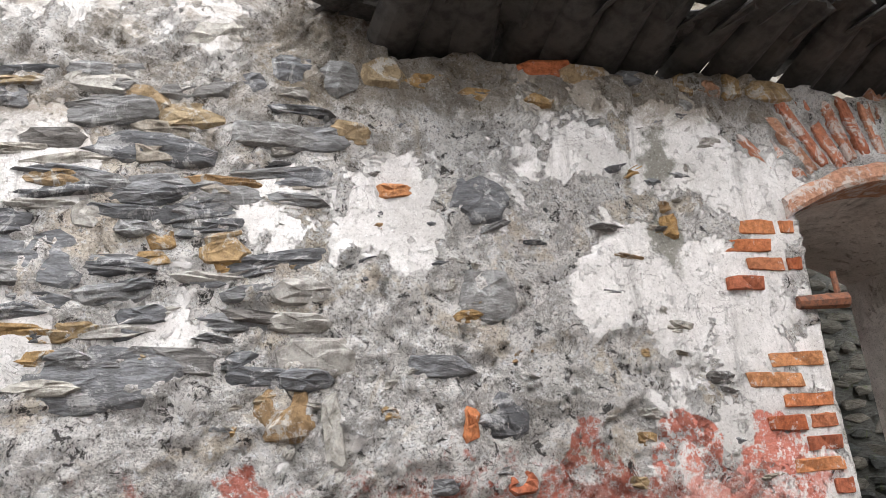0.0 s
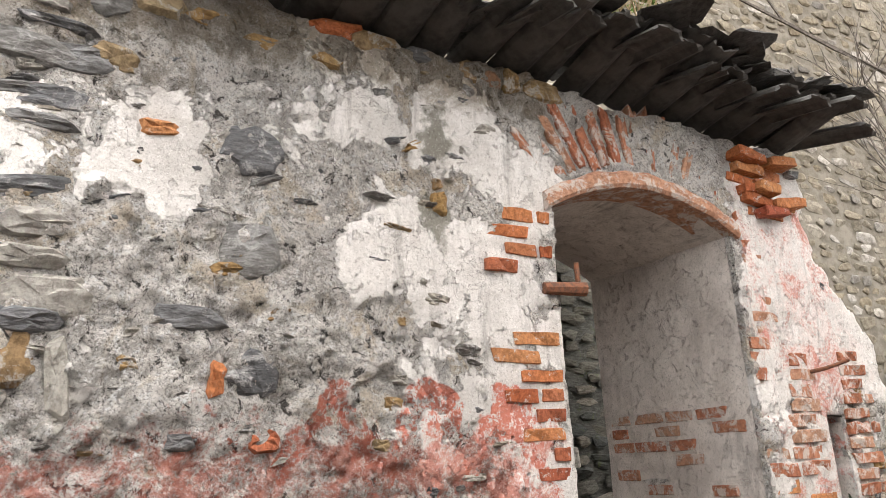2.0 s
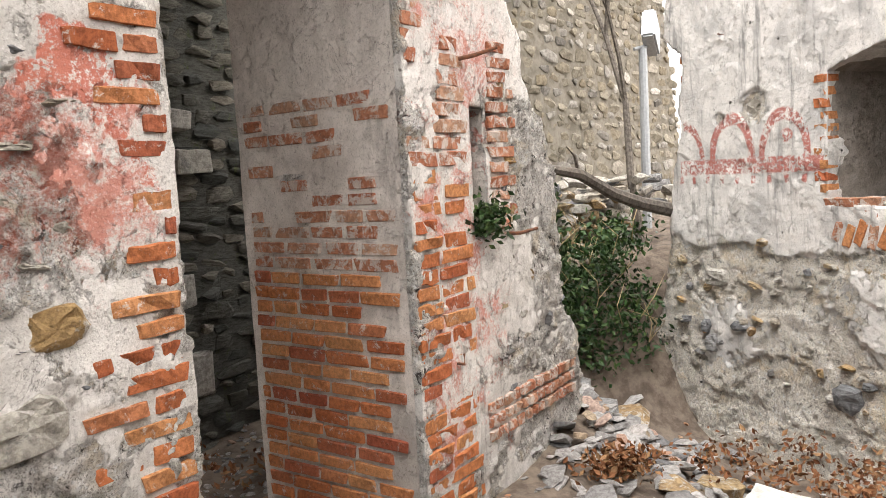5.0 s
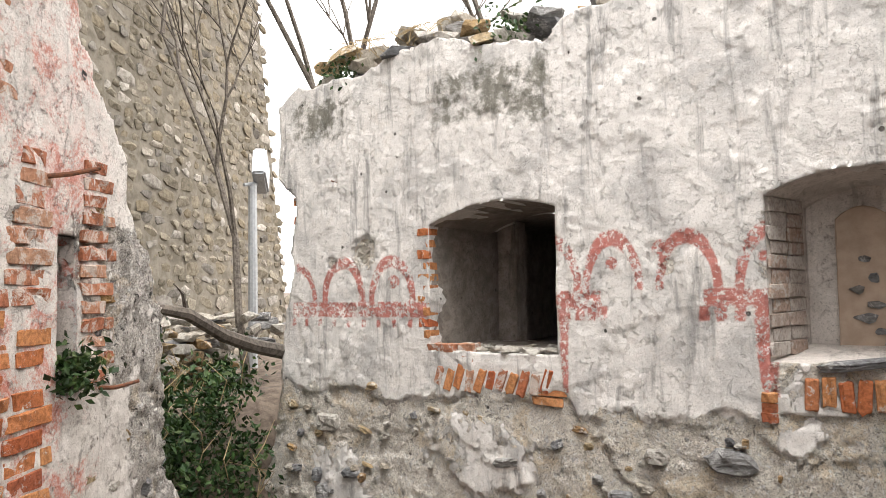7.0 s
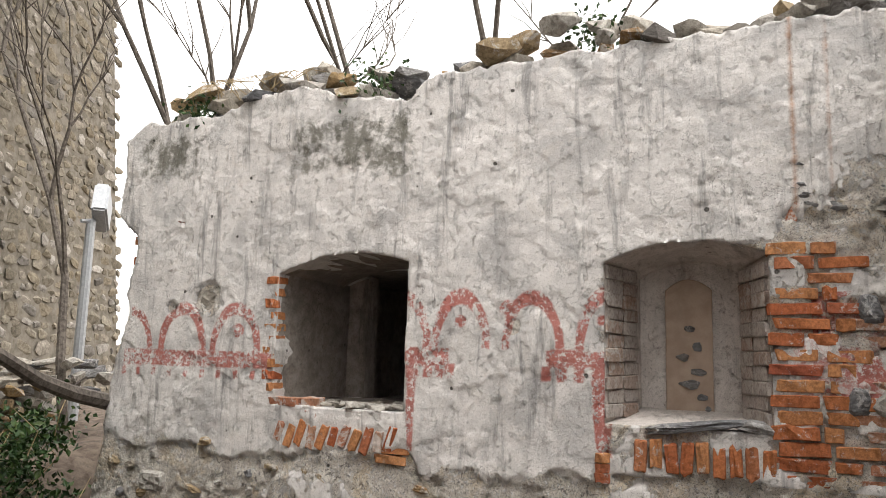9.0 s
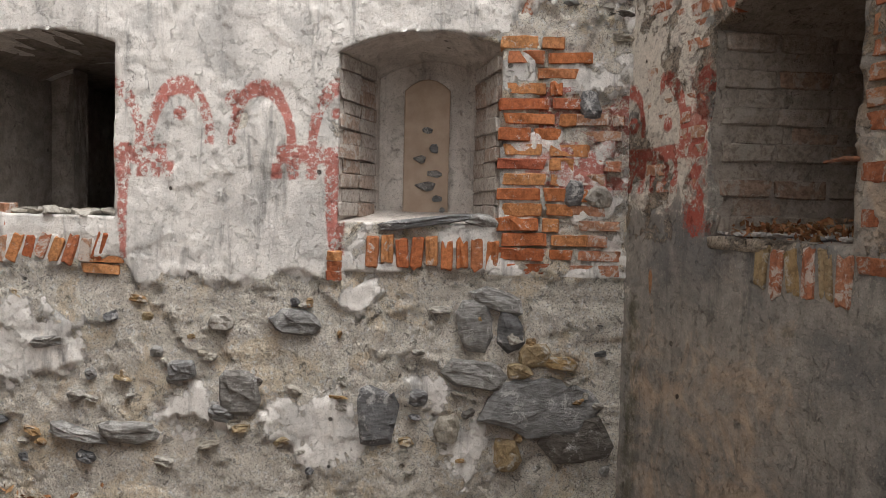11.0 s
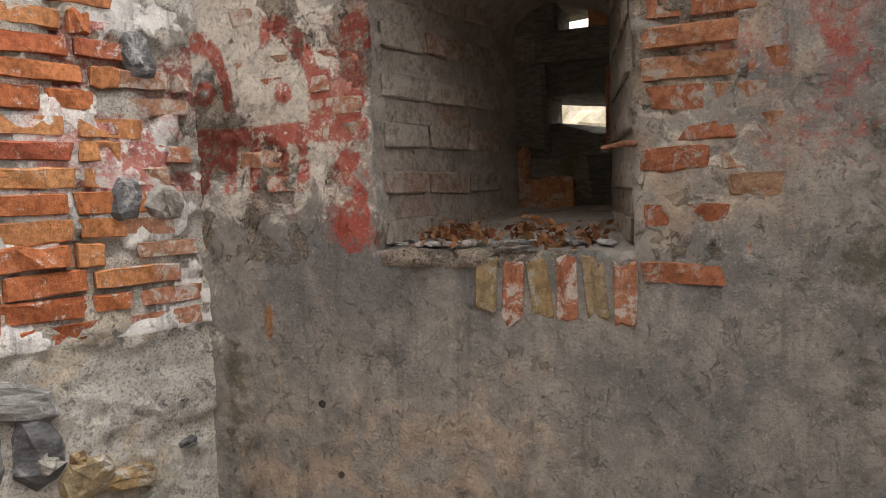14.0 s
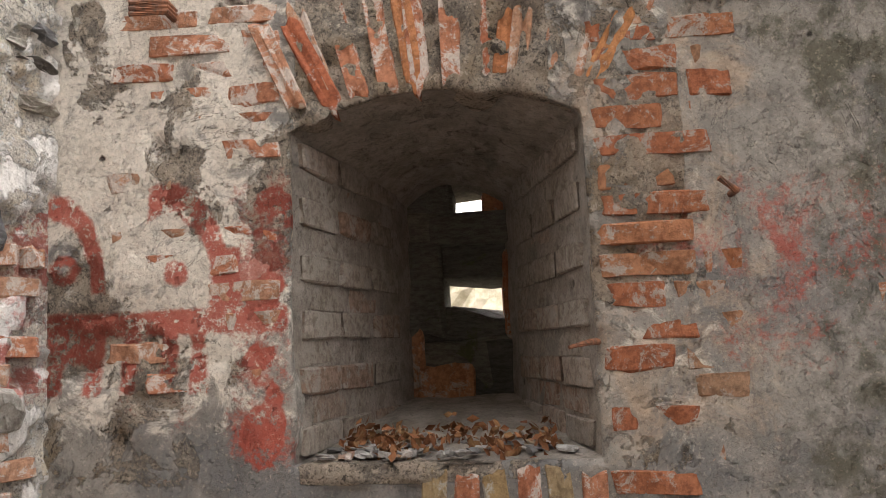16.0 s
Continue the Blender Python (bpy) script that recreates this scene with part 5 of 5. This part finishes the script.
iron(F_B @ pose(-4.25, 0, 2.43), "iron_nail", "long rusty nail in white render", [([(0, 0.05, 0), (0.04, -0.06, 0.0), (0.12, -0.1, -0.02)], [0.006, 0.006, 0.004])])
iron(F_C @ pose(1.72, 0, 1.87), "iron_nail", "rusty nail in dark grey render", [([(0, 0.05, 0), (0.0, -0.05, 0.0), (-0.04, -0.06, 0.03)], [0.009, 0.009, 0.007])])
iron(F_C @ pose(1.36, 0, 1.53), "iron_nail", "rusty iron spike beside the opening", [([(0.06, 0.05, 0), (0.0, -0.04, 0.0), (-0.05, -0.07, -0.01)], [0.009, 0.008, 0.005])])
iron(F_C @ pose(0.33, 0, 2.42), "iron_stub", "tangle of rusty iron ends in the wall", [([(0.0, 0.05, 0.01 * k), (0.0, -0.05, 0.012 * k), (-0.08, -0.09, 0.015 * k - 0.02)], [0.01, 0.01, 0.007]) for k in range(3)])


# ---- loose things on the ground ----
block = thing("fallen_slab", 2.88, 2.30, on_ground(2.88, 2.3) - 0.02, "fallen slab with white top and yellow painted side", "slab")
block.rotation_euler = (0, radians(2), radians(-66))
bm = bmesh.new()
bmesh.ops.create_cube(bm, size=1.0, matrix=trs(0, 0, 0.13, 0.78, 0.42, 0.26))
bmesh.ops.bevel(bm, geom=bm.edges[:], offset=0.02, segments=2, affect="EDGES")
part("body", bm, M_YELLOW, block, "ochre-yellow painted side")
bm = bmesh.new()
bmesh.ops.create_grid(bm, x_segments=20, y_segments=10, size=0.5)
for v in bm.verts:
    v.co = Vector((v.co.x * 0.76, v.co.y * 0.40, 0.264 + 0.012 * noise.noise(v.co * 9)))
top = bmesh.ops.extrude_face_region(bm, geom=bm.faces[:])
for g in top["geom"]:
    if isinstance(g, bmesh.types.BMVert):
        g.co.z += 0.015
part("top_crust", bm, M_SLABTOP, block, "white crumbling top")

rng = random.Random(77)
heap_thing = tagged(new("rubble_heap"), "heap of broken grey slate in the gap", "rubble")
for k in range(230):
    x, y = rng.gauss(3.15, 0.42), rng.gauss(3.95, 0.42)
    w = rng.uniform(0.06, 0.24)
    piece("slate", STONES, k, M_RUBBLE1, heap_thing, trs(x, y, on_ground(x, y) + rng.uniform(0.0, 0.07), w, w * rng.uniform(0.6, 1), w * rng.uniform(0.12, 0.35), rng.uniform(-28, 28), rng.uniform(-28, 28), rng.uniform(0, 180)))
for k, (x, y, w, h, mat) in enumerate(((3.45, 3.45, 0.36, 0.14, M_OCHRE), (3.05, 3.35, 0.3, 0.14, M_OCHRE), (3.5, 4.5, 0.3, 0.26, M_SLATE), (3.25, 4.5, 0.3, 0.25, M_SLATE), (3.0, 4.45, 0.26, 0.2, M_PALE), (2.8, 3.5, 0.22, 0.16, M_OCHRE), (3.75, 4.55, 0.55, 0.16, M_OCHRE), (3.6, 3.0, 0.3, 0.12, M_PALE), (2.95, 4.2, 0.16, 0.1, M_BRICK))):
    ob = piece("fallen_stone", STONES, k, mat, None, trs(x, y, on_ground(x, y) + h * 0.4, w, w * 0.75, h, 8, 6, 37 * k))
    tagged(ob, "large broken stone lying on the rubble", "stone", "fallen stones")
chips = []
for k in range(2600):
    if k % 2:
        x, y = rng.uniform(-1.5, 4.3), rng.uniform(-0.5, 4.6)
    else:
        p = F_A @ Vector((rng.uniform(-0.6, 1.6), rng.uniform(-0.1, 2.0), 0))
        x, y = p.x, p.y
    w = rng.uniform(0.015, 0.07)
    chips.append(trs(x, y, on_ground(x, y) + 0.004, w, w * rng.uniform(0.5, 1), w * 0.3, rng.uniform(-20, 20), rng.uniform(-20, 20), rng.uniform(0, 180)))
tagged(heap("slate_chips", STONES, chips, M_RUBBLE), "small slate chips strewn over dark earth", "rubble", kind="stuff")
litter = leaf_cloud("dead_leaves", [(rng.uniform(3.3, 4.2), rng.uniform(2.4, 3.8), -0.2, 0.06) for _ in range(40)] + [(*(F_A @ Vector((rng.uniform(0, 1.4), rng.uniform(1.2, 1.9), 0.03)))[:2], 0.03, 0.06) for _ in range(20)] + [(2.6 + 0.02 * k, 3.5 - 0.01 * k, 0.04, 0.05) for k in range(14)], 2600, 0.022, M_DRY, 25)
sill_leaves = leaf_cloud("sill_leaves", [(*(F_C @ Vector((rng.uniform(0.72, 1.3), rng.uniform(0.02, 0.35), 1.29))), 0.02) for _ in range(40)], 500, 0.016, M_DRY, 27)
tagged(sill_leaves, "dead leaves lying on the opening's sill", "leaves", kind="stuff")
tagged(litter, "brown dead leaves gathered along the walls", "leaves", kind="stuff")


# ---- the wall behind the doorway, the tower and the bank, stone by stone ----
rng = random.Random(91)
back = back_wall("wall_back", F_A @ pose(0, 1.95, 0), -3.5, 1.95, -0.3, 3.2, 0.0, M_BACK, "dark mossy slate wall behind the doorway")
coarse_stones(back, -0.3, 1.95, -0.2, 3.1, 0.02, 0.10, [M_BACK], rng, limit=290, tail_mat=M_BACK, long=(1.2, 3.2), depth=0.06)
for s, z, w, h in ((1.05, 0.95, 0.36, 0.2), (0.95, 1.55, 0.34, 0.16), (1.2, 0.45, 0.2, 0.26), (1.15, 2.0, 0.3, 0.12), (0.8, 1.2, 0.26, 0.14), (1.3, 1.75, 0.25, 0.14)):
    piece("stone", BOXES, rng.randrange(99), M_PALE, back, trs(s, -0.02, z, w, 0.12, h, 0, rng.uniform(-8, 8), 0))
tl = math.hypot(5.7, 2.25)
F_T = wall_frame(1.2, 5.55, 5.7 / tl, 2.25 / tl)
tower = back_wall("tower", F_T, -3.5, 7.7, -0.3, 9.0, 0.06, M_MORTAR, "tall battered tower wall of pale rubble stone", side=0.75)
tm = []
z = 0.6
while z < 8.8:
    h = rng.uniform(0.09, 0.17)
    s = -2.5 + rng.uniform(0, 0.2)
    while s < 7.65 - 0.08 * z:
        w = h * rng.uniform(1.0, 2.4)
        tm.append(trs(s + w / 2, 0.035 + 0.06 * (z + 0.3) + rng.uniform(-0.015, 0.01), z + h / 2 + rng.uniform(-0.03, 0.03), w * 1.05, 0.05, h * 1.1, rng.uniform(-6, 6), rng.uniform(-14, 14), rng.uniform(-6, 6)))
        s += w * 1.04
    z += h * 1.02
near = [m for m in tm if 2.4 < m.translation.x < 4.6 and 1.2 < m.translation.z < 2.6][:290]
ids = {id(m) for m in near}
for k, m in enumerate(near):
    piece("stone", STONES, k, M_TOWERST, tower, m)
tagged(under(heap("far_stones", STONES, [m for m in tm if id(m) not in ids], M_TOWERSTJ), tower, Matrix()), "pale rubble stones of the tower", kind="stuff")
terrace = back_wall("terrace_wall", wall_frame(2.7, 5.35, 0.96, 0.28), 0.0, 2.6, -0.2, 1.22, 0.05, M_MORTAR, "low dry stone bank in the gap")
coarse_stones(terrace, 0.05, 2.5, 0.5, 1.3, 0.0, 0.1, [M_PALE, M_SLATE, M_OCHRE], rng, limit=120, depth=0.2)
for k in range(40):
    x, y = rng.uniform(3.6, 5.6), rng.uniform(5.6, 6.3)
    piece("stone", STONES, k, rng.choice((M_PALE, M_SLATE)), terrace, terrace.matrix_world.inverted() @ trs(x, y, 1.2 + 0.25 * rng.random(), rng.uniform(0.12, 0.35), rng.uniform(0.1, 0.25), rng.uniform(0.05, 0.14), rng.uniform(-15, 15), rng.uniform(-15, 15), rng.uniform(0, 180)))
